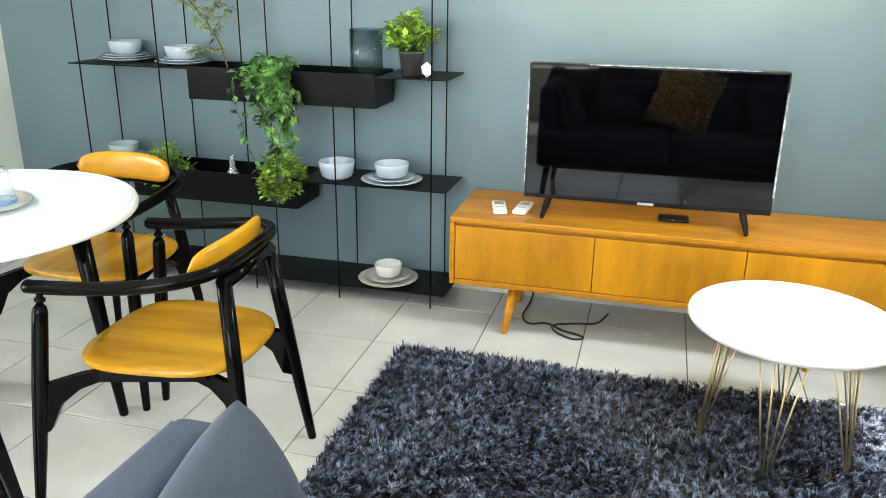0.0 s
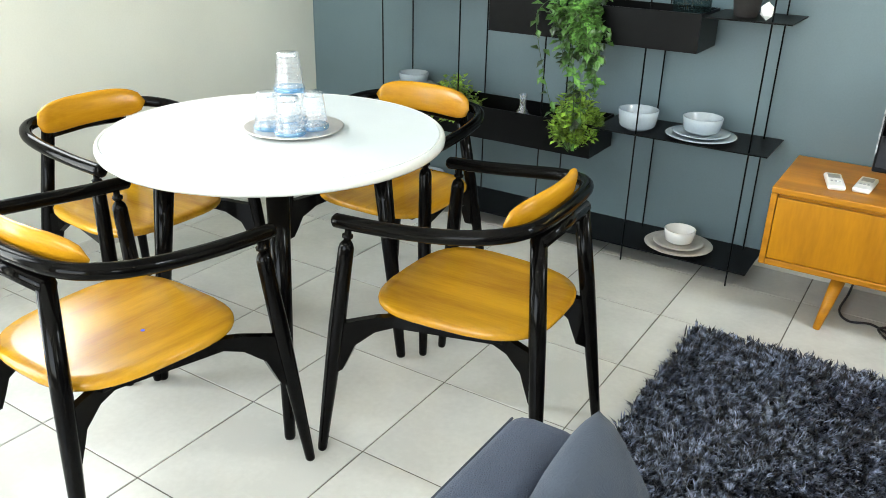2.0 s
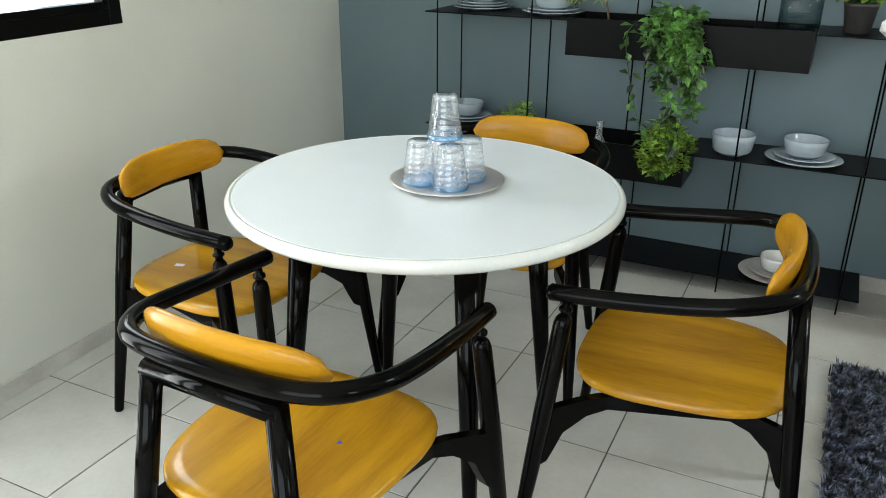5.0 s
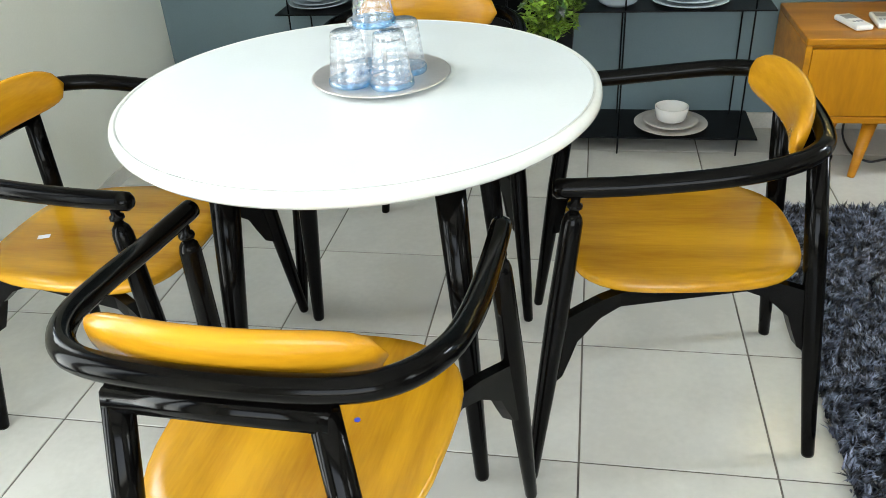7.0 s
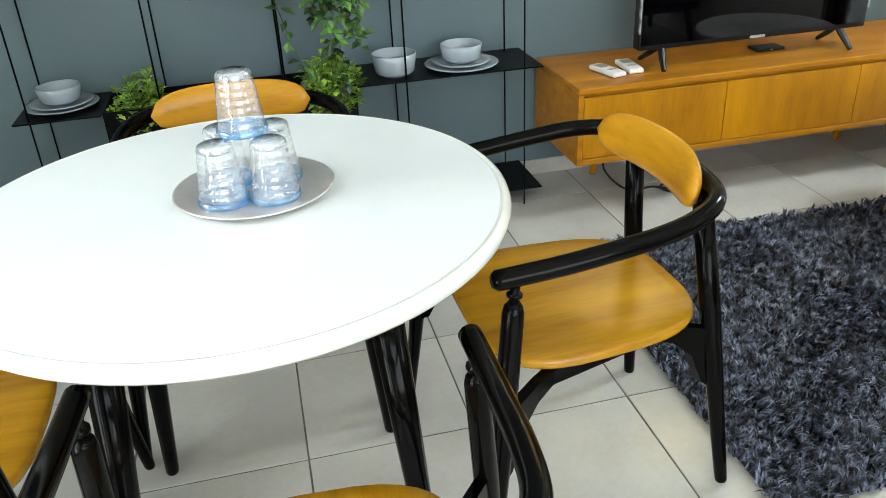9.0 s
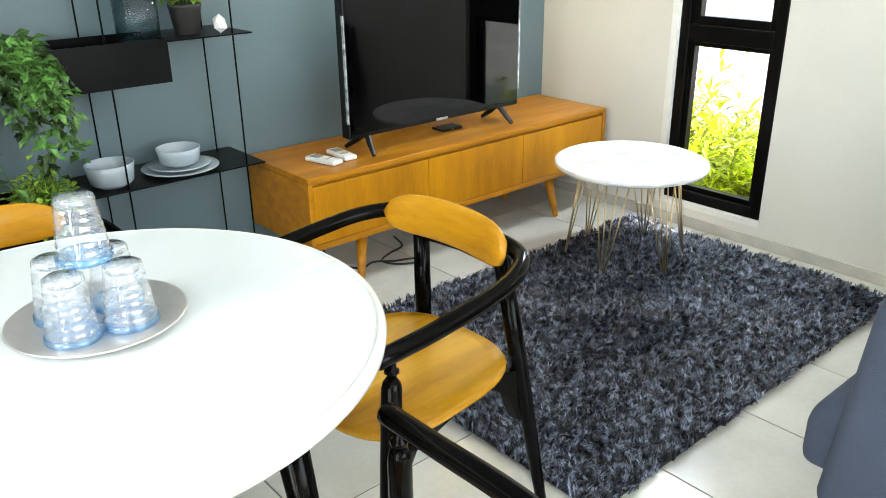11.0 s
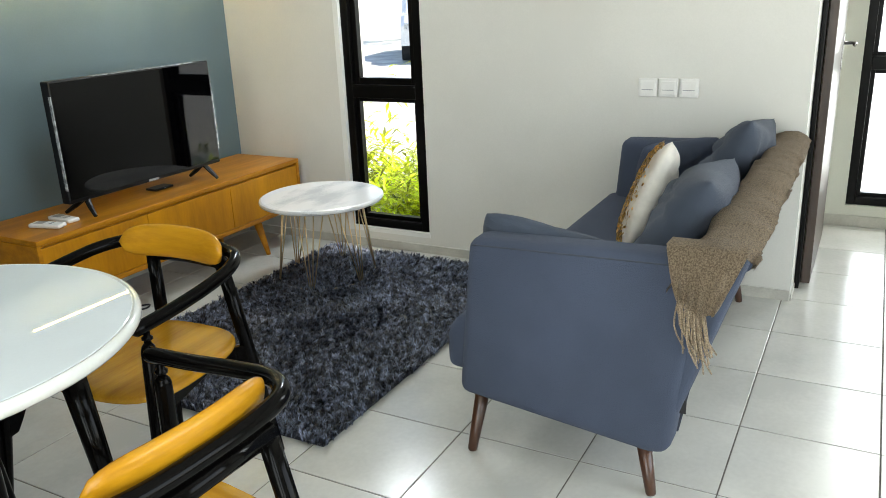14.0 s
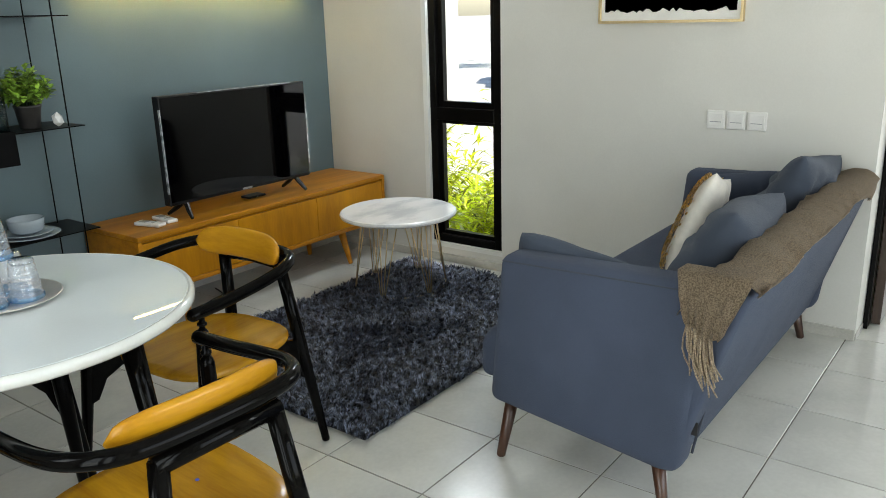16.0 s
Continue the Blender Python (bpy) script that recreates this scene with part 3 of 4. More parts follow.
        prof = [(0.0, 0.245), (0.03, 0.262), (0.06, 0.30), (0.085, 0.335), (0.11, 0.345), (0.17, 0.372), (0.25, 0.385), (0.75, 0.385), (0.83, 0.372), (0.89, 0.345), (0.915, 0.335), (0.94, 0.30), (0.97, 0.262), (1.0, 0.245)]
        bm = bmesh.new()
        rings = []
        side = Vector(((ba - fa).y, -(ba - fa).x, 0)).normalized() * 0.0115
        for t, zl in prof:
            zl *= 0.96
            zt = 0.380 + 0.0205 * min(1, 5 * min(t, 1 - t))
            p = fa.lerp(ba, t) - Vector((s * 0.07 * math.sin(math.pi * t), 0, 0))
            lo = Vector((p.x, p.y, zl))
            hi = Vector((p.x, p.y, zt))
            if t == 0.0:
                lo, hi = f0.lerp(f1, zl / 0.602), f0.lerp(f1, zt / 0.602)
            if t == 1.0:
                lo, hi = b0.lerp(b1, zl / 0.655), b0.lerp(b1, zt / 0.655)
            rings.append([lo - side, lo + side, hi + side, hi - side])
        loft(bm, rings)
        part("side_rail", bm, M_BLACKWOOD, ch)
    part("back_rail", tube([(-0.14, -0.213, 0.647), (0, -0.219, 0.652), (0.14, -0.213, 0.647)], 0.02, 12), M_BLACKWOOD, ch, smooth=True)
    for y in (0.12, -0.14):
        part("seat_batten", box(-0.17, 0.17, y - 0.02, y + 0.02, 0.384, 0.4005, 0.003), M_BLACKWOOD, ch)


CHAIR_LABEL = "black lacquered dining armchair with golden teak seat and back"
chair = thing("dining_chair", CHAIR_LABEL, "chair", pose(-1.224, 1.773, 0, 0, 0, 92.5), "chairs round the dining table")
chair_parts(chair)
for cx, cy, rot in ((-1.815, 1.125, -2.0), (-2.447, 1.668, -90.0), (-1.856, 2.279, 180.0)):
    copy_thing(chair, pose(cx, cy, 0, 0, 0, rot))

# ---------------- dining table ----------------
TX, TY, TZ, TR = -1.853, 1.715, 0.750, 0.4675
tab = thing("dining_table", "round white lacquered dining table on black tapered legs", "table", pose(TX, TY, 0))
part("tabletop", lathe([(TR - 0.03, TZ - 0.030), (TR - 0.006, TZ - 0.029), (TR, TZ - 0.022), (TR + 0.001, TZ - 0.012), (TR - 0.002, TZ - 0.004), (TR - 0.006, TZ - 0.001),
                        (TR - 0.009, TZ), (TR - 0.0125, TZ - 0.0004), (TR - 0.0135, TZ - 0.002), (TR - 0.015, TZ - 0.002)], 96), M_TABLE_RIM, tab, "ivory rounded rim", smooth=True)
part("table_surface", lathe([(TR - 0.016, TZ - 0.006), (TR - 0.016, TZ - 0.001), (TR - 0.0175, TZ), (TR * 0.5, TZ), (0.02, TZ)], 96), M_TABLE, tab, "glossy white top surface", smooth=False)
for sx in (-1, 1):
    for sy in (-1, 1):
        a, b = Vector((sx * 0.257, sy * 0.257 - 0.024, 0)), Vector((sx * 0.205, sy * 0.205 - 0.01, TZ - 0.030))
        part("leg", tube([a.lerp(b, t) for t in (0, 0.01, 0.5, 1)], [0.013, 0.015, 0.023, 0.03], 14), M_BLACKWOOD, tab, smooth=True)
ap = bmesh.new()
for s in (-1, 1):
    box(-0.21, 0.21, s * 0.205 - 0.011, s * 0.205 + 0.011, TZ - 0.090, TZ - 0.030, 0.002, ap)
    box(s * 0.205 - 0.011, s * 0.205 + 0.011, -0.19, 0.19, TZ - 0.090, TZ - 0.030, 0.002, ap)
part("apron", ap, M_BLACKWOOD, tab)

PX, PY = -1.813, 1.746
plate = part("serving_plate", lathe([(0.0005, TZ + 0.001), (0.085, TZ + 0.001), (0.11, TZ + 0.004), (0.134, TZ + 0.010), (0.137, TZ + 0.012), (0.133, TZ + 0.0135), (0.108, TZ + 0.008), (0.08, TZ + 0.005), (0.0005, TZ + 0.005)], 64), M_PEARL, at=pose(PX, PY, 0), smooth=True)
tagged(plate, "round pearl grey lacquered serving plate on the white table", "plate")


def tumbler(x, y, z, label):
    """Upturned ribbed tumbler: the wide mouth stands below."""
    t = thing("drinking_glass", label, "glass", pose(x, y, z, 0, 0, 37 * (x + y) * 10), "upturned glasses on the serving plate")
    H = 0.104
    prof_o = [(0.041 - 0.0125 * f + 0.0005 * math.sin(f * 50), H * f) for f in [k / 40 for k in range(40)]]
    bm = lathe(prof_o + [(0.024, H), (0.0004, H)], 28)
    bmesh.ops.delete(bm, geom=[f for f in bm.faces if len(f.verts) > 4 and f.calc_center_median().z < 0.01], context="FACES_ONLY")
    part("foot", lathe([(0.0004, H - 0.014), (0.0245, H - 0.014), (0.0265, H - 0.006), (0.0245, H - 0.0012), (0.0004, H - 0.0012)], 28), M_GLASS, t, "thick pale glass base", smooth=True)
    part("bowl", bm, M_GLASS, t, smooth=True)
    part("rim", lathe([(0.0385, 0.0006), (0.0415, 0.0006), (0.0425, 0.004), (0.0418, 0.012), (0.039, 0.012)], 28), M_GLASSBLUE, t, "pale blue glass rim", smooth=True)


for a in (39, 129, 219, 309):
    tumbler(PX - 0.004 + 0.060 * math.cos(radians(a)), PY - 0.006 + 0.060 * math.sin(radians(a)), TZ + 0.0055, "clear ribbed tumbler turned upside down on a plate")
tumbler(PX - 0.004, PY - 0.006, TZ + 0.0055 + 0.1045, "clear ribbed tumbler stacked upside down on other glasses")

# ---------------- tv console ----------------
CX0, CX1, CY0, CY1, CZ0, CZ1 = -0.742, 0.925, 2.885, 3.33, 0.205, 0.485
con = thing("tv_console", "long golden teak television console with three doors", "cabinet")
part("top_panel", box(CX0, CX1, CY0, CY1, CZ1 - 0.022, CZ1, 0.004), M_TEAK, con)
part("side_panel", box(CX0, CX0 + 0.02, CY0 + 0.001, CY1, CZ0, CZ1 - 0.0225, 0.003), M_TEAK, con)
part("side_panel", box(CX1 - 0.02, CX1, CY0 + 0.001, CY1, CZ0, CZ1 - 0.0225, 0.003), M_TEAK, con)
part("bottom_panel", box(CX0 + 0.0205, CX1 - 0.0205, CY0 + 0.001, CY1, CZ0, CZ0 + 0.022, 0.003), M_TEAK, con)
part("back_panel", box(CX0 + 0.0205, CX1 - 0.0205, CY1 - 0.012, CY1, CZ0 + 0.0225, CZ1 - 0.0225), M_TEAK_D, con)
part("front_rail", box(CX0 + 0.0205, CX1 - 0.0205, CY0 + 0.026, CY0 + 0.05, CZ1 - 0.048, CZ1 - 0.0225), M_TEAK, con, "shadowed finger groove")
w3 = (CX1 - CX0 - 0.041) / 3
for k in range(3):
    a = CX0 + 0.0205 + k * w3
    part("door", box(a + 0.0015, a + w3 - 0.0015, CY0 + 0.006, CY0 + 0.024, CZ0 + 0.024, CZ1 - 0.036, 0.002), M_TEAK_V, con)
for x, sx in ((CX0 + 0.225, -1), (CX1 - 0.30, 1)):
    for y, sy in ((CY0 + 0.03, -1), (CY1 - 0.07, 1)):
        a, b = Vector((x, y, 0)), Vector((x - sx * 0.035, y + 0.03 * (-sy), CZ0))
        part("leg", tube([a, a.lerp(b, 0.02), b], [0.011, 0.0125, 0.024], 14), M_TEAK, con, smooth=True)

# television
tv = thing("television", "black flat television with clear film on its edges", "television")
TVX0, TVX1, TVZ0, TVZ1, TVY = -0.474, 0.437, 0.557, 1.073, 3.005
part("housing", box(TVX0, TVX1, TVY, TVY + 0.05, TVZ0, TVZ1, 0.006), M_TVBODY, tv)
part("back_cover", box(TVX0 + 0.12, TVX1 - 0.12, TVY + 0.05, TVY + 0.085, TVZ0 + 0.04, TVZ1 - 0.16, 0.015), M_TVBODY, tv)
part("screen", box(TVX0 + 0.008, TVX1 - 0.008, TVY - 0.002, TVY + 0.002, TVZ0 + 0.018, TVZ1 - 0.008), M_SCREEN, tv, "glossy black screen")
part("logo_plate", box(-0.04, 0.02, TVY - 0.003, TVY, TVZ0 + 0.004, TVZ0 + 0.013), M_GREYPL, tv)
part("edge_film", box(TVX0 - 0.002, TVX0 + 0.003, TVY - 0.004, TVY + 0.01, TVZ0 + 0.06, TVZ1 - 0.06, 0.001), M_FILM, tv, "strip of clear protective film")
part("edge_film", box(TVX1 - 0.005, TVX1 + 0.002, TVY - 0.004, TVY + 0.01, TVZ0 + 0.07, TVZ1 - 0.07, 0.001), M_FILM, tv, "strip of clear protective film")
part("edge_film", box(TVX0 + 0.22, TVX1 - 0.1, TVY - 0.002, TVY + 0.012, TVZ1 - 0.002, TVZ1 + 0.0015, 0.001), M_FILM, tv, "strip of clear protective film")
for x, s in ((TVX0 + 0.10, -1), (TVX1 - 0.10, 1)):
    ft = bmesh.new()
    for yy in (-0.07, 0.12):
        tube([(x, TVY + 0.025, TVZ0 + 0.012), (x + s * 0.012, TVY + 0.025 + yy * 0.5, TVZ0 - 0.03), (x + s * 0.02, TVY + 0.025 + yy, CZ1 + 0.006)], [0.014, 0.012, 0.0085], 8, ft)
    part("foot", ft, M_TVBODY, tv)

for x, y, r, lab in ((-0.575, 3.035, 14, "white remote control lying on the console"), (-0.482, 3.055, -4, "white air conditioner remote with grey display")):
    rc = thing("remote_control", lab, "remote", pose(x, y, CZ1, 0, 0, r))
    part("case", box(-0.028, 0.028, -0.075, 0.075, 0.001, 0.019, 0.007, seg=3), M_PLASTIC, rc, smooth=False)
    part("display", box(-0.019, 0.019, 0.012, 0.055, 0.0185, 0.0196, 0.0003), M_GREYPL, rc)
    for k in range(3):
        part("button", box(-0.016 + k * 0.012, -0.008 + k * 0.012, -0.03, -0.018, 0.0185, 0.0205, 0.001), M_GREYPL, rc)
mb = thing("media_box", "small flat black box under the television", "box", pose(0.10, 3.10, CZ1))
part("case", box(-0.058, 0.058, -0.035, 0.035, 0.001, 0.012, 0.004), M_TVBODY, mb)
part("front_light", box(-0.004, 0.004, -0.0365, -0.034, 0.006, 0.009), M_GREYPL, mb)

cable = tube(smooth_path([(-0.45, 3.29, 0.10), (-0.46, 3.27, 0.012), (-0.47, 3.10, 0.007), (-0.43, 3.03, 0.006), (-0.36, 3.05, 0.006), (-0.29, 3.00, 0.006), (-0.225, 2.975, 0.006), (-0.20, 2.95, 0.006),
                           (-0.24, 2.93, 0.006), (-0.31, 2.965, 0.010), (-0.33, 3.03, 0.010), (-0.25, 3.08, 0.006), (-0.16, 3.11, 0.006), (-0.12, 3.22, 0.006)], 7), 0.0042, 6)
tagged(part("power_cable", cable, M_RUBBER, smooth=True), "black power cable coiled on the floor tiles", "cable")

# warm led bar above the television
led = thing("wall_light", "warm glowing light bar high on the blue-grey wall", "light")
part("housing", box(-0.61, 0.80, NORTH - 0.105, NORTH, 1.5235, 1.5435, 0.003), M_FRAME, led)
part("diffuser", box(-0.595, 0.785, NORTH - 0.096, NORTH - 0.089, 1.517, 1.523, 0.001), M_LED, led, "warm glowing strip")

# ---------------- wall shelf ----------------
SY0, SY1 = 3.06, NORTH - 0.004
SX0, SX1 = -2.55, -0.805
LV = (0.07, 0.530, 0.985, 1.44)
sh = thing("wall_shelf", "black steel wire rod shelf with planter trays", "shelf")
for x in (-2.50, -2.10, -1.70, -1.295, -0.872):
    for y in (SY0 + 0.012, SY1 - 0.035):
        part("rod", tube([(x, y, 0.0), (x, y, 2.3)], 0.0032, 8), M_BLACKMETAL, sh, smooth=True)


def sheet(x0, x1, z, y0=SY0):
    part("shelf_plate", box(x0, x1, y0, SY1, z - 0.005, z, 0.001), M_BLACKMETAL, sh)


def tray(x0, x1, z, drop):
    d0, d1 = SY0 - 0.002, SY1 - 0.05
    tr = part("planter_tray", box(x0 + 0.0041, x1 - 0.0041, d0 + 0.0041, d1 - 0.0041, z - drop, z - drop + 0.004), M_BLACKMETAL, sh, "black steel planter tray")
    for b in ((x0, x1, d0, d0 + 0.004), (x0, x1, d1 - 0.004, d1), (x0, x0 + 0.004, d0 + 0.0041, d1 - 0.0041), (x1 - 0.004, x1, d0 + 0.0041, d1 - 0.0041)):
        part("tray_side", box(*b, z - drop, z + 0.012), M_BLACKMETAL, tr)


sheet(SX0, -1.96, LV[2])
sheet(-1.10, SX1, LV[2])
tray(-1.955, -1.105, LV[2] - 0.004, 0.125)
sheet(SX0, -2.285, LV[1])
sheet(-1.465, SX1, LV[1])
tray(-2.28, -1.47, LV[1] - 0.004, 0.125)
sheet(SX0, SX1, LV[0])
sheet(SX0, SX1, LV[3])


def bowl_mesh(r, h, wall_t=0.005):
    return [(0.0005, 0.0), (r * 0.58, 0.0), (r * 0.62, 0.003), (r * 0.80, h * 0.13), (r * 0.88, h * 0.22), (r * 0.875, h * 0.25), (r * 0.91, h * 0.28), (r * 0.97, h * 0.7), (r, h), (r - wall_t * 0.6, h + 0.001), (r - wall_t, h - 0.003),
            (r * 0.93 - wall_t, h * 0.7), (r * 0.8 - wall_t, h * 0.35), (r * 0.4, 0.010), (0.0005, 0.010)]


def dish(name, prof, x, y, z, material, label, cat, smooth=True):
    return tagged(part(name, lathe(prof, 40), material, at=pose(x, y, z), smooth=smooth), label, cat)


def plate_prof(r):
    return [(0.0005, 0), (r * 0.55, 0), (r * 0.62, 0.003), (r * 0.96, 0.011), (r, 0.014), (r * 0.985, 0.0155), (r * 0.7, 0.009), (r * 0.6, 0.006), (0.0005, 0.006)]


def stack(x, y, z, plates, bowl, material=M_CERAMIC, bowl_material=None, where="black shelf"):
    for r in plates:
        dish("dinner_plate", plate_prof(r), x, y, z + 0.0006, material, "grey glazed plate stacked on the " + where, "plate")
        z += 0.0095
    if bowl:
        dish("bowl", bowl_mesh(*bowl), x, y, z + 0.0006, bowl_material or material, "pale glazed bowl on plates on the " + where, "bowl")


SM = (SY0 + SY1) / 2
stack(-2.37, SM + 0.03, LV[2], (0.125, 0.11, 0.10), (0.075, 0.06))
stack(-2.06, SM, LV[2], (0.12, 0.10), (0.075, 0.06))
stack(-2.42, SM, LV[1], (0.115, 0.10), (0.07, 0.055))
stack(-2.33, SM, LV[0], (0.115,), (0.075, 0.062), where="lowest black shelf")
stack(-1.075, SM - 0.03, LV[1], (0.132, 0.105), (0.075, 0.062))
dish("bowl", bowl_mesh(0.078, 0.078), -1.32, SM - 0.05, LV[1] + 0.0006, M_CERAMIC, "pale blue-grey ceramic bowl on the black shelf", "bowl")
stack(-1.10, SM - 0.02, LV[0], (0.135, 0.10), (0.062, 0.058), M_TRAY, M_CERWHITE, "lowest black shelf")

# ribbed vase, flask vases
rib = lambda a: 0.018 * math.cos(26 * a)
vz = part("ribbed_vase", lathe([(0.0006, 0), (0.06, 0), (0.066, 0.006), (0.067, 0.18), (0.064, 0.18), (0.063, 0.012), (0.0006, 0.012)], 104, wobble=rib), M_RIBGLASS,
          at=pose(-1.165, SM - 0.07, LV[2] + 0.0006), smooth=True)
vz.visible_shadow = True
tagged(vz, "ribbed smoky glass vase on the black shelf", "vase")
FLASK = [(0.0006, 0), (0.040, 0), (0.048, 0.01), (0.046, 0.035), (0.025, 0.065), (0.012, 0.08), (0.012, 0.105), (0.016, 0.112), (0.0135, 0.112), (0.0095, 0.10),
         (0.0095, 0.08), (0.022, 0.063), (0.043, 0.033), (0.044, 0.012), (0.0006, 0.006)]
tagged(part("flask_vase", lathe(FLASK, 32), M_GLASS, at=pose(-1.83, SM - 0.02, LV[2] - 0.124), smooth=True), "clear glass flask vase holding a branch", "vase").location.z = LV[2] - 0.1245
tagged(part("flask_vase", lathe([(r * 1.18, z * 1.72) for r, z in FLASK], 32), M_GLASS, at=pose(-1.82, SM - 0.06, LV[1] - 0.1245), smooth=True), "clear glass bottle vase in the planter tray", "vase")

# leafy branch in the flask
br = thing("leafy_branch", "thin dry branch with pale green leaves", "branch", pose(-1.83, SM - 0.02, LV[2] - 0.11))
stem = smooth_path([(0, 0, 0.0), (0.0, 0, 0.1), (-0.03, -0.01, 0.22), (-0.10, -0.02, 0.33), (-0.2, -0.02, 0.43)], 6)
sb = tube(stem, 0.004, 6)
rnd = random.Random(9)
V, F = [], []
for k in range(7):
    a = stem[10 + 2 * k % 14]
    d = Vector((rnd.uniform(-1, 0.4), rnd.uniform(-0.4, 0.4), rnd.uniform(-0.1, 0.7))).normalized()
    tw = smooth_path([a, a + d * 0.07, a + d * 0.14 + Vector((0, 0, -0.01))], 4)
    tube(tw, 0.0018, 5, sb)
    for p in tw:
        for j in range(3):
            leaf(V, F, p, Vector((rnd.uniform(-1, 1), rnd.uniform(-1, 1), rnd.uniform(-0.5, 0.5))), Vector((0, 0, 1)), 0.045, 0.017)
part("stem", sb, M_TWIG, br, smooth=True)
raw_part("foliage", V, F, M_LEAFPALE, br)


def bush(name, x, y, z, r, h, n, material, label, pot=True, seed=1, size=0.035):
    t = thing(name, label, "plant", pose(x, y, z))
    z0 = 0.0
    if pot:
        part("pot", lathe([(0.0006, 0.0006), (0.04, 0.0006), (0.052, 0.085), (0.055, 0.088), (0.055, 0.098), (0.049, 0.098), (0.047, 0.085), (0.0006, 0.08)], 28), M_POT, t, "dark plastic pot", smooth=True)
        z0 = 0.085
    r0 = random.Random(seed)
    stems = bmesh.new()
    V, F = [], []
    for i in range(n):
        a, q = r0.random() * 6.283, r0.random() ** 0.6
        tip = Vector((math.cos(a) * q * r, math.sin(a) * q * r, z0 + h * (0.35 + 0.65 * r0.random()) * (1.15 - 0.6 * q * q)))
        base = Vector((math.cos(a) * 0.02, math.sin(a) * 0.02, z0))
        tube([base, base.lerp(tip, 0.6) + Vector((0, 0, 0.01)), tip], [0.0016, 0.0013, 0.0008], 4, stems)
        for k in range(9):
            p = base.lerp(tip, 0.45 + 0.55 * k / 8) + Vector((0, 0, 0.006))
            d = Vector((r0.uniform(-1, 1), r0.uniform(-1, 1), r0.uniform(-0.2, 0.8)))
            leaf(V, F, p, d, Vector((0, 0, 1)), size * r0.uniform(0.65, 1.1), size * 0.62)
    part("stalk", stems, M_LEAF, t)
    raw_part("foliage", V, F, material, t)
    return t


bush("potted_plant", -0.985, SM - 0.03, LV[2], 0.12, 0.15, 95, M_LEAFLIGHT, "light green leafy plant in a dark pot", seed=3, size=0.042)
bush("tray_plant", -1.55, SM - 0.115, LV[1] - 0.124, 0.105, 0.25, 190, M_LEAFLIGHT, "bushy light green plant growing from the planter tray", pot=False, seed=5, size=0.036)
bush("tray_plant", -2.16, SM - 0.05, LV[1] - 0.124, 0.12, 0.20, 150, M_LEAFLIGHT, "bushy green plant growing from the planter tray", pot=False, seed=6, size=0.034)

# trailing plant
tp = thing("trailing_plant", "dark green trailing plant hanging from the planter tray", "plant", pose(-1.56, SY0 + 0.09, LV[2] - 0.128))
rnd = random.Random(12)
sb = bmesh.new()
V, F = [], []
for i in range(27):
    x0 = rnd.uniform(-0.05, 0.05)
    out = rnd.uniform(0.03, 0.05)
    side = rnd.gauss(0.0, 0.040)
    drop = rnd.choice((0.10, 0.16, 0.22, 0.30, 0.38, 0.46)) * rnd.uniform(0.75, 1.1)
    rise = 0.135 + rnd.random() * 0.05
    tip = Vector((x0 + side * 0.7 + 0.06, -0.14 + rnd.uniform(-0.02, 0.015), rise - drop))
    pts = smooth_path([(x0, 0, 0.005), (x0 + side * 0.5, -0.04, rise), (x0 + side, -0.095 - out, rise - 0.05), (x0 + side * 0.9 + 0.03, -0.105 - out, rise - drop * 0.6), tip], 6)
    tube(pts, 0.0014, 4, sb)
    for p in pts[4:]:
        for j in range(rnd.choice((1, 1, 2))):
            leaf(V, F, p + Vector((rnd.gauss(0, 0.006), rnd.gauss(0, 0.006), 0)), Vector((rnd.uniform(-1, 1), rnd.uniform(-1, 0.3), rnd.uniform(-0.9, 0.3))), Vector((0, -0.5, 1)), rnd.uniform(0.032, 0.050), 0.025)
part("stalk", sb, M_LEAF, tp)
raw_part("foliage", V, F, M_LEAF, tp)

# Faceted lump put in for a small tilted white card.
cr = bmesh.new()
bmesh.ops.create_icosphere(cr, subdivisions=1, radius=0.025)
for v in cr.verts:
    v.co.z = v.co.z * 1.25
    v.co *= 1 + 0.18 * noise.noise(v.co * 40)
zmin = min(v.co.z for v in cr.verts)
for v in cr.verts:
    v.co.z -= zmin
tagged(part("white_card_standin", cr, M_CERWHITE, at=pose(-0.90, SM - 0.1, LV[2] + 0.0006)), "faceted white lump in place of a tilted card beside the potted plant", "ornament")

# ---------------- coffee table ----------------
KX, KY, KZ, KR = 0.455, 2.385, 0.428, 0.306
ct = thing("coffee_table", "round white marble coffee table on brass hairpin wire legs", "table", pose(KX, KY, 0.0))
part("tabletop", lathe([(0.0005, KZ - 0.027), (KR - 0.015, KZ - 0.027), (KR - 0.004, KZ - 0.022), (KR, KZ - 0.013), (KR - 0.003, KZ - 0.004), (KR - 0.012, KZ), (KR * 0.6, KZ), (0.0005, KZ)], 80), M_MARBLE, ct, "white marble top", smooth=False)
RB, RT, ZB = 0.24, 0.195, 0.022
part("base_ring", tube([(RB * math.cos(2 * math.pi * k / 48), RB * math.sin(2 * math.pi * k / 48), ZB) for k in range(48)], 0.003, 6, closed=True), M_BRASS, ct, smooth=True)
part("top_ring", tube([(RT * math.cos(2 * math.pi * k / 48), RT * math.sin(2 * math.pi * k / 48), KZ - 0.031) for k in range(48)], 0.0035, 6, closed=True), M_BRASS, ct, smooth=True)
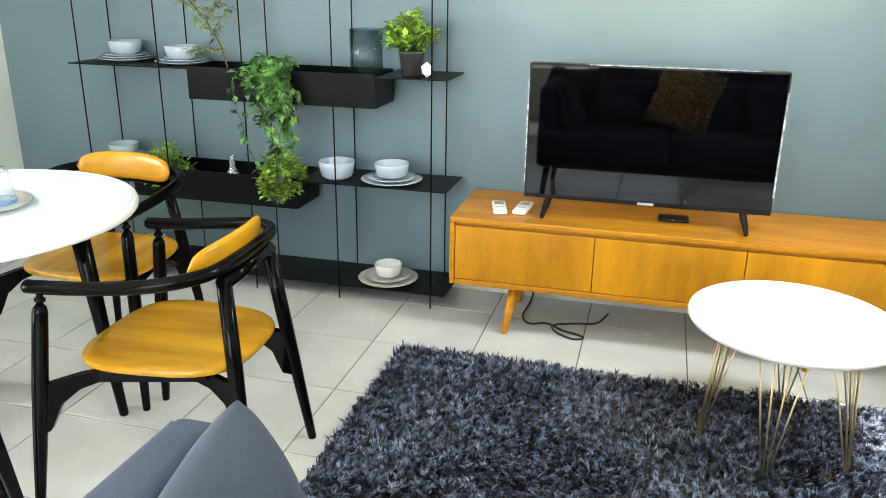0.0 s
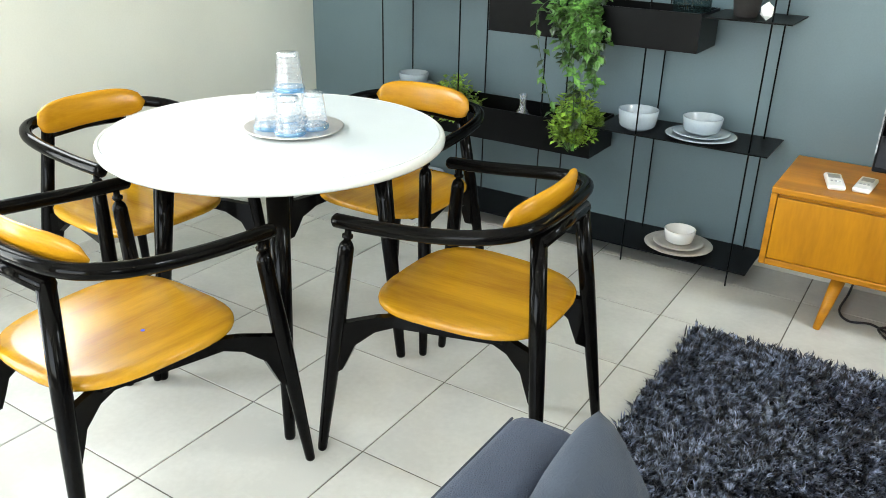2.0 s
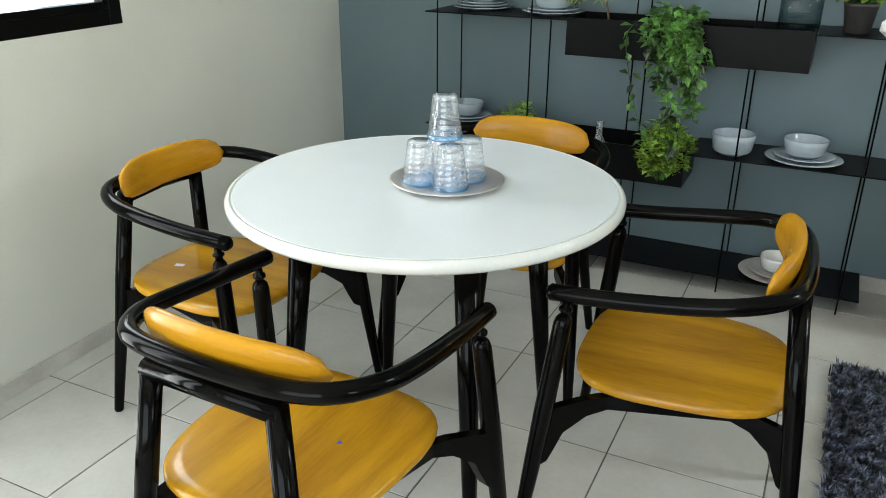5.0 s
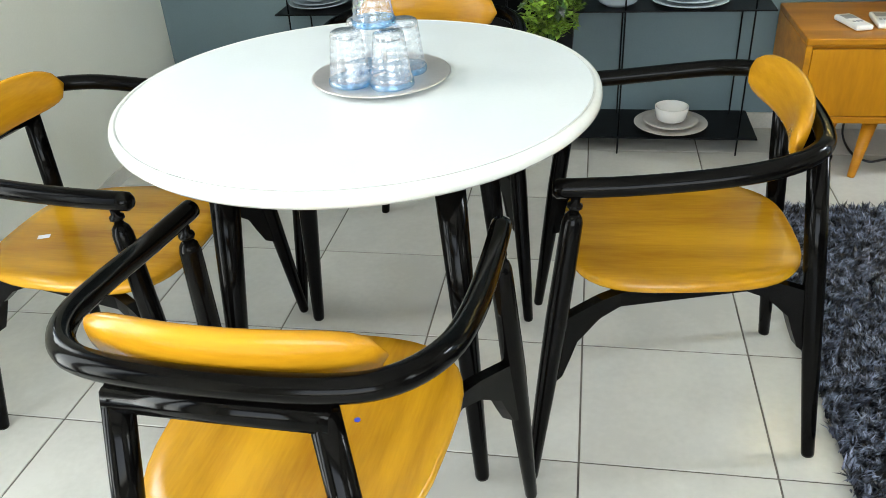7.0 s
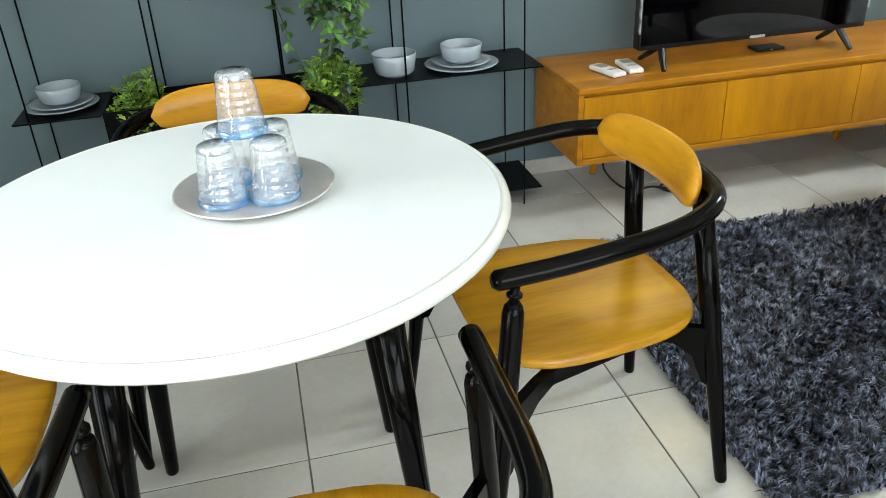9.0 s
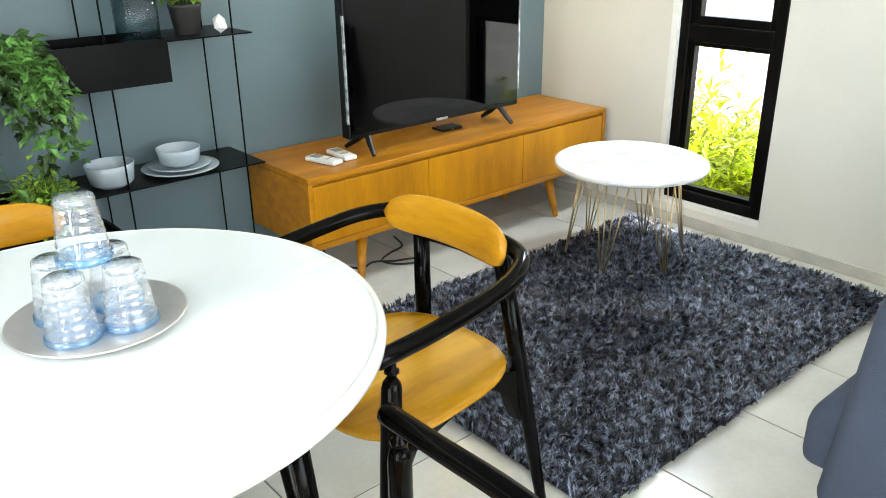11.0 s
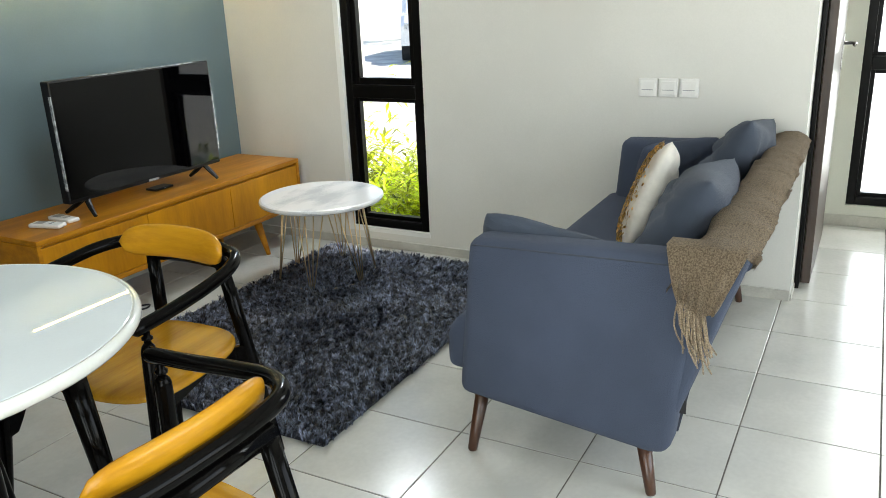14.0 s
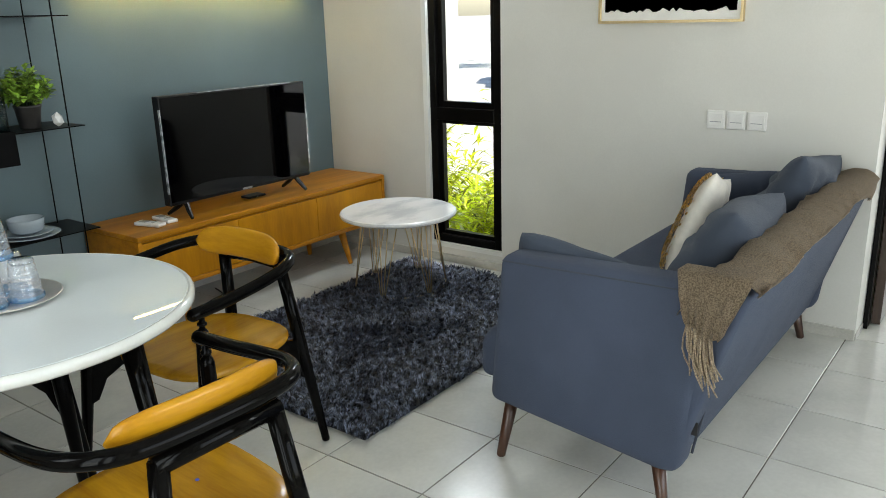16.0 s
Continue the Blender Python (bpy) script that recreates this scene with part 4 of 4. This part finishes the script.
for k in range(6):
    a0 = 2 * math.pi * k / 6 + 0.3
    bm = bmesh.new()
    P = lambda a, r, z: (r * math.cos(a), r * math.sin(a), z)
    for da in (-0.36, -0.12, 0.12, 0.36):
        tube([P(a0 + da, RT, KZ - 0.03), P(a0 + da * 0.12, RB + 0.004, ZB + 0.002)], 0.0028, 6, bm)
    part("hairpin_leg", bm, M_BRASS, ct, "bundle of thin brass wires", smooth=True)

# ---------------- rug ----------------
RX0, RX1, RY0, RY1 = -0.875, 0.835, 1.445, 2.645
rug = thing("shag_rug", "dark charcoal blue shaggy rug on beige tiles", "rug")
part("backing", box(RX0 + 0.012, RX1 - 0.012, RY0 + 0.012, RY1 - 0.012, 0.0005, 0.012, 0.004), M_RUGBASE, rug)
rs = np.random.RandomState(2)
TUFTS, EACH = 24000, 4
N = TUFTS * EACH
tx = rs.uniform(RX0 + 0.004, RX1 - 0.004, TUFTS)
ty = rs.uniform(RY0 + 0.004, RY1 - 0.004, TUFTS)
tang = np.array([noise.noise((x * 2.4, y * 2.4, 0)) * 4 + noise.noise((x * 9, y * 9, 4)) * 2 for x, y in zip(tx, ty)]) + rs.normal(0, 1.1, TUFTS)
tlean = rs.uniform(0.35, 0.95, TUFTS)
tlen = rs.uniform(0.024, 0.044, TUFTS)
bx = np.repeat(tx, EACH) + rs.normal(0, 0.0035, N)
by = np.repeat(ty, EACH) + rs.normal(0, 0.0035, N)
ang = np.repeat(tang, EACH) + rs.normal(0, 0.3, N)
ln = np.repeat(tlen, EACH) * rs.uniform(0.8, 1.1, N)
lean = np.clip(np.repeat(tlean, EACH) + rs.normal(0, 0.05, N), 0.2, 1.0)
dx, dy = np.cos(ang), np.sin(ang)
wx, wy = -dy * 0.0022, dx * 0.0022
hgt = ln * np.sqrt(1 - (lean * 0.9) ** 2)
P0 = np.stack([bx, by, np.full(N, 0.008)], 1)
P1 = P0 + np.stack([dx * ln * lean * 0.35, dy * ln * lean * 0.35, hgt * 0.75], 1)
P2 = P0 + np.stack([dx * ln * lean, dy * ln * lean, hgt * 1.0], 1)
W = np.stack([wx, wy, np.zeros(N)], 1)
verts = np.stack([P0 - W, P0 + W, P1 + W, P1 - W, P2], 1).reshape(-1, 3)
idx = np.arange(N) * 5
faces = np.concatenate([np.stack([idx, idx + 1, idx + 2, idx + 3], 1)]).tolist() + np.stack([idx + 3, idx + 2, idx + 4], 1).tolist()
me = bpy.data.meshes.new("pile")
me.from_pydata(verts.tolist(), [], faces)
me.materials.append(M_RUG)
pile = new("shag", me)
pile.parent = rug
tagged(pile, "long soft charcoal pile", kind="stuff")

# ---------------- sofa ----------------
SXL, SXR = -0.72, 0.925
sofa = thing("sofa", "blue-grey fabric two-seat sofa on tapered wooden legs", "sofa")


def prism(profile, x0, x1, bevel):
    """Side profile (y, z) pushed from x0 to x1, with rounded edges."""
    bm = bmesh.new()
    loft(bm, [[(x, y, z) for y, z in profile] for x in (x0, x1)])
    bmesh.ops.recalc_face_normals(bm, faces=bm.faces)
    bmesh.ops.bevel(bm, geom=bm.edges[:], offset=bevel, segments=4, affect="EDGES", profile=0.5)
    return bm


ARM = [(1.045, 0.215), (0.998, 0.708), (0.34, 0.725), (0.418, 0.155), (0.48, 0.15)]
part("arm", prism(ARM, SXL, SXL + 0.115, 0.034), M_SOFA, sofa, smooth=True)
part("arm", prism(ARM, SXR - 0.115, SXR, 0.034), M_SOFA, sofa, smooth=True)
part("back", prism([(0.44, 0.155), (0.262, 0.712), (0.352, 0.735), (0.54, 0.40), (0.56, 0.165)], SXL + 0.012, SXR - 0.012, 0.022), M_SOFA, sofa, smooth=True)
part("base", prism([(0.50, 0.17), (0.50, 0.27), (1.05, 0.29), (1.055, 0.215)], SXL + 0.1, SXR - 0.1, 0.012), M_SOFA, sofa, smooth=True)
part("seat_cushion", prism([(0.50, 0.272), (0.50, 0.43), (1.05, 0.455), (1.095, 0.40), (1.095, 0.275)], SXL + 0.03, 0.10, 0.03), M_SOFA, sofa, smooth=True)
part("seat_cushion", prism([(0.50, 0.272), (0.50, 0.43), (1.05, 0.455), (1.095, 0.40), (1.095, 0.275)], 0.104, SXR - 0.03, 0.03), M_SOFA, sofa, smooth=True)
part("arm_seam", tube([(SXL + 0.003, 0.985, 0.69), (SXL + 0.003, 0.36, 0.702)], 0.0022, 6), M_PIPING, sofa)
part("back_seam", tube([(SXL + 0.118, 0.322, 0.70), (SXL + 0.118, 0.418, 0.175)], 0.004, 6), M_PIPING, sofa, "dark rear corner seam")
part("maker_label", box(SXL + 0.05, SXL + 0.052, 0.385, 0.41, 0.27, 0.31), M_RUBBER, sofa, "small black fabric label")
for x, xs in ((SXL + 0.05, -1), (SXR - 0.05, 1)):
    for y, ys, zt in ((1.018, 1, 0.225), (0.47, -1, 0.165)):
        a = Vector((x + xs * 0.005, y + ys * 0.005, 0))
        b = Vector((x - xs * 0.02, y - ys * 0.03, zt))
        part("leg", tube([a, a.lerp(b, 0.03), b], [0.0135, 0.015, 0.023], 14), M_LEGWOOD, sofa, "dark walnut tapered leg", smooth=True)


def cushion(name, w, h, t, material, label, at, seed=0, wrinkle=0.012, p=2.6, parent=None, corner=0.09):
    bm = bmesh.new()
    N = 44
    off = Vector((seed * 3.1, 0, 0))
    grid = {}
    for side in (1, -1):
        for i in range(N + 1):
            for j in range(N + 1):
                u, v = -1 + 2 * i / N, -1 + 2 * j / N
                edge = i in (0, N) or j in (0, N)
                if edge and side == -1:
                    grid[side, i, j] = grid[1, i, j]
                    continue
                th = t * (max(0, 1 - abs(u) ** p) * max(0, 1 - abs(v) ** p)) ** 0.5
                pin = 1 - 0.07 * (1 - abs(u * v)) * max(abs(u), abs(v)) ** 3 - corner * abs(u * v) ** 3
                wr = wrinkle * (noise.noise(Vector((u * 1.6, v * 1.6, side)) + off) + 0.6 * noise.noise(Vector((u * 4.5, v * 2.2, side * 2)) + off)) * (1 - max(abs(u), abs(v)) ** 6)
                for a, b, c, d in ((0.45, 0.5, 0.09, 0.5), (-0.35, 0.2, 0.07, 0.4), (0.9, -0.35, 0.08, 0.4), (-0.7, -0.1, 0.06, 0.3)):
                    wr -= wrinkle * d * math.exp(-((v - b - a * u + 0.12 * math.sin(3 * u + seed)) / c) ** 2) * (1 - max(abs(u), abs(v)) ** 4)
                grid[side, i, j] = bm.verts.new((u * w / 2 * pin, side * (th / 2 + wr * (0.3 + th / t)), v * h / 2 * pin))
        for i in range(N):
            for j in range(N):
                q = [grid[side, i, j], grid[side, i + 1, j], grid[side, i + 1, j + 1], grid[side, i, j + 1]]
                bm.faces.new(q if side == 1 else q[::-1])
    ob = part(name, bm, material, parent, smooth=True, at=at)
    if parent is None:
        tagged(ob, label, "cushion")
    return ob


cushion("back_cushion", 0.68, 0.465, 0.23, M_CUSH, "puffy grey-blue back cushion leaning on the sofa", pose(-0.10, 0.525, 0.605, 27, 6, 3), 1, 0.026, corner=0.02)
cushion("back_cushion", 0.56, 0.50, 0.20, M_CUSH, "puffy grey-blue back cushion at the far sofa end", pose(0.60, 0.50, 0.625, 24, 8, -2), 2, 0.024, corner=0.01)
cushion("side_cushion", 0.46, 0.40, 0.125, M_CUSH, "flat grey cushion leaning inside the sofa arm", pose(-0.53, 0.82, 0.548, 0, 0, 92) @ pose(0, 0, 0, -20, -10, 0), 3, 0.012, corner=0.11)
cushion("dark_cushion", 0.40, 0.36, 0.13, M_SOFA, "dark blue cushion leaning in the sofa corner", pose(0.70, 0.74, 0.58, 16, 0, -40), 7, 0.012)
sp = thing("sequin_cushion", "off-white cushion with gold sequined face", "cushion", pose(0.16, 0.70, 0.635, 20, 14, 10))
cushion("cover", 0.40, 0.40, 0.12, M_OFFWHITE, "", pose(0, 0, 0), 5, 0.012, parent=sp, corner=0.0)
rnd = random.Random(3)
V, F = [], []
for i in range(1500):
    u, v = rnd.uniform(-0.97, 0.97), rnd.uniform(-0.97, 0.97)
    th = 0.12 * (max(0, 1 - abs(u) ** 3.2) * max(0, 1 - abs(v) ** 3.2)) ** 0.5
    pin = 1 - 0.07 * (1 - abs(u * v)) * max(abs(u), abs(v)) ** 3
    c = Vector((u * 0.2 * pin, th / 2 + 0.012, v * 0.2 * pin))
    n = Vector((rnd.gauss(0, 0.3), 1, rnd.gauss(0, 0.3))).normalized()
    a = n.cross(Vector((0, 0, 1))).normalized() * 0.0065
    b = n.cross(a)
    k = len(V)
    V += [c + a, c + a * 0.5 + b * 0.87, c - a * 0.5 + b * 0.87, c - a, c - a * 0.5 - b * 0.87, c + a * 0.5 - b * 0.87]
    F.append(tuple(range(k, k + 6)))
tagged(raw_part("sequin_facing", V, F, M_GOLD, sp, "gold sequin facing"), kind="stuff")

# knitted throw over the sofa back
tw = thing("throw_blanket", "brown chunky knit throw draped along the sofa back", "blanket")
bm = bmesh.new()
prof = [(0.432, 0.62), (0.412, 0.66), (0.394, 0.70), (0.372, 0.738), (0.340, 0.750), (0.305, 0.746), (0.272, 0.734), (0.248, 0.715), (0.252, 0.68), (0.262, 0.645), (0.274, 0.60), (0.283, 0.565)]
rows = []
NX = 110
for i in range(NX + 1):
    f = i / NX
    x = SXL - 0.012 + f * (SXR + 0.012 - SXL)
    row = []
    hang = 0.16 + 0.22 * noise.noise((x * 3.4, 3, 0)) + 0.45 * max(0.0, f - 0.82) / 0.18
    for k, (y, z) in enumerate(prof):
        q = k / (len(prof) - 1)
        w = 0.028 * noise.noise((x * 9 + q * 2, q * 3, 1)) + 0.009 * noise.noise((x * 40, q * 12, 7))
        if k >= 8:
            z = 0.715 - (0.715 - z) * max(0.08, hang)
            y = 0.250 + (0.715 - z) * 0.28
        row.append(Vector((x + 0.008 * noise.noise((q * 6, x * 5, 2)), y - abs(w) * 1.1 * (1 if k > 4 else -0.6), z + abs(w) + 0.003)))
    rows.append(row)
loft(bm, rows, close_ends=False, loop=False)
bmesh.ops.solidify(bm, geom=bm.faces[:], thickness=0.007)
part("cloth", bm, M_THROW, tw, smooth=True)
# corner flap hanging over the arm's outer side
bm = bmesh.new()
rows = []
for i in range(25):
    f = i / 24
    y = 0.445 - f * 0.19
    ln_ = 0.11 + 0.055 * math.sin(f * 2.6) + 0.02 * noise.noise((f * 6, 0, 0))
    row = []
    for k in range(15):
        q = k / 14
        w = 0.018 * noise.noise((f * 7, q * 3, 5)) + 0.013 * math.sin(f * 17 + q * 2) * q
        row.append(Vector((SXL - 0.010 - 0.016 * math.sin(q * 2.2) - abs(w), y + (0.415 - 0.105 * f - y) * q, 0.750 - ln_ * q + (0.01 if q == 0 else 0))))
    row.insert(0, Vector((SXL + 0.06, y, 0.757)))
    rows.append(row)
loft(bm, rows, close_ends=False, loop=False)
bmesh.ops.solidify(bm, geom=bm.faces[:], thickness=0.007)
part("corner_flap", bm, M_THROW, tw, smooth=True)
fb = bmesh.new()
for i in range(42):
    f = 0.10 + 0.62 * i / 41
    e = rows[min(24, int(f * 24))][-1]
    y = e.y + rnd.gauss(0, 0.004)
    L = rnd.uniform(0.09, 0.14)
    pts = [(e.x + 0.002, y, e.z + 0.01), (e.x - 0.004 + rnd.gauss(0, 0.005), y - 0.01 + rnd.gauss(0, 0.006), e.z - L * 0.5), (e.x + rnd.gauss(0, 0.004), y - 0.03 + rnd.gauss(0, 0.008), e.z - L)]
    tube(smooth_path(pts, 3), 0.0024, 5, fb)
part("fringe", fb, M_THROW, tw, "twisted brown fringe tassels", smooth=True)

# ---------------- on the window wall ----------------
for k in range(3):
    y0 = 0.708 + k * 0.0895
    sw = thing("light_switch", "white plastic wall switch plate on the cream wall", "switch", pose(EAST, y0, 0.877), "row of three wall switches")
    part("plate", box(-0.011, -0.0005, 0, 0.082, 0, 0.082, 0.004), M_PLASTIC, sw)
    part("rocker", box(-0.0145, -0.009, 0.010, 0.072, 0.012, 0.07, 0.002), M_PLASTIC, sw)
    part("rocker_slot", box(-0.0152, -0.0143, 0.016, 0.066, 0.03, 0.033), M_GREYPL, sw)

pic = thing("framed_picture", "gold framed abstract picture in black and white", "picture", pose(EAST, 0.838, 1.338))
PW, PH = 0.672, 0.75
fr = bmesh.new()
for a in ((-0.028, -0.001, 0, PW, 0, 0.012), (-0.028, -0.001, 0, PW, PH - 0.012, PH), (-0.028, -0.001, 0, 0.012, 0.0121, PH - 0.0121), (-0.028, -0.001, PW - 0.012, PW, 0.0121, PH - 0.0121)):
    box(*a, 0.001, fr)
part("frame", fr, M_BRASS, pic, "thin gold frame")
part("paper", box(-0.016, -0.012, 0.0122, PW - 0.0122, 0.0122, PH - 0.0122), M_PAPER, pic)
bm = bmesh.new()
rnd = random.Random(8)
lo, hi = [], []
for i in range(40):
    y = 0.03 + (PW - 0.06) * i / 39
    lo.append((-0.0175, y, 0.045 + 0.022 * rnd.random()))
    hi.append((-0.0175, y, PH - 0.06 - 0.02 * rnd.random()))
loft(bm, [lo, hi], close_ends=False, loop=False)
bmesh.ops.solidify(bm, geom=bm.faces[:], thickness=0.001)
part("painted_field", bm, M_ART, pic, "dark blue-black brushed field")

dot = bmesh.new()
bmesh.ops.create_circle(dot, cap_ends=True, segments=12, radius=0.005)
bmesh.ops.translate(dot, verts=dot.verts, vec=(0, 0, 0))
bmesh.ops.solidify(dot, geom=dot.faces[:], thickness=0.0006)
tagged(part("round_sticker", dot, M_BLUEDOT, at=pose(-1.738, 1.134, 0.4272)), "tiny blue round sticker on a teak seat", "sticker")

tagged(part("price_sticker", box(-0.013, 0.013, -0.008, 0.008, 0, 0.0008), M_PLASTIC, at=pose(-2.585, 1.622, 0.4282, 0, 0, 20)), "small white paper sticker on a teak seat", "sticker")

# ---------------- floor tiles ----------------
base = tagged(part("floor", box(-3.4, 2.42, SOUTH - 0.15, NORTH + 0.1, -0.06, -0.0025), M_GROUT), "pale beige square ceramic floor tiles with dark joints", "floor", kind="structure")
tb = bmesh.new()
h = 0.1978
loft(tb, [[(-h, -h, -0.02), (h, -h, -0.02), (h, h, -0.02), (-h, h, -0.02)], [(-h, -h, -0.0008), (h, -h, -0.0008), (h, h, -0.0008), (-h, h, -0.0008)],
          [(-h + 0.0012, -h + 0.0012, 0), (h - 0.0012, -h + 0.0012, 0), (h - 0.0012, h - 0.0012, 0), (-h + 0.0012, h - 0.0012, 0)]])
tile_mesh = finish("tile", tb, M_TILE, False)
for i in range(-9, 6):
    for j in range(-6, 8):
        t = new("tile", tile_mesh)
        t.parent = base
        t.location = (0.2 + 0.4 * i + 0.2, 0.3 + 0.4 * j + 0.2, 0)
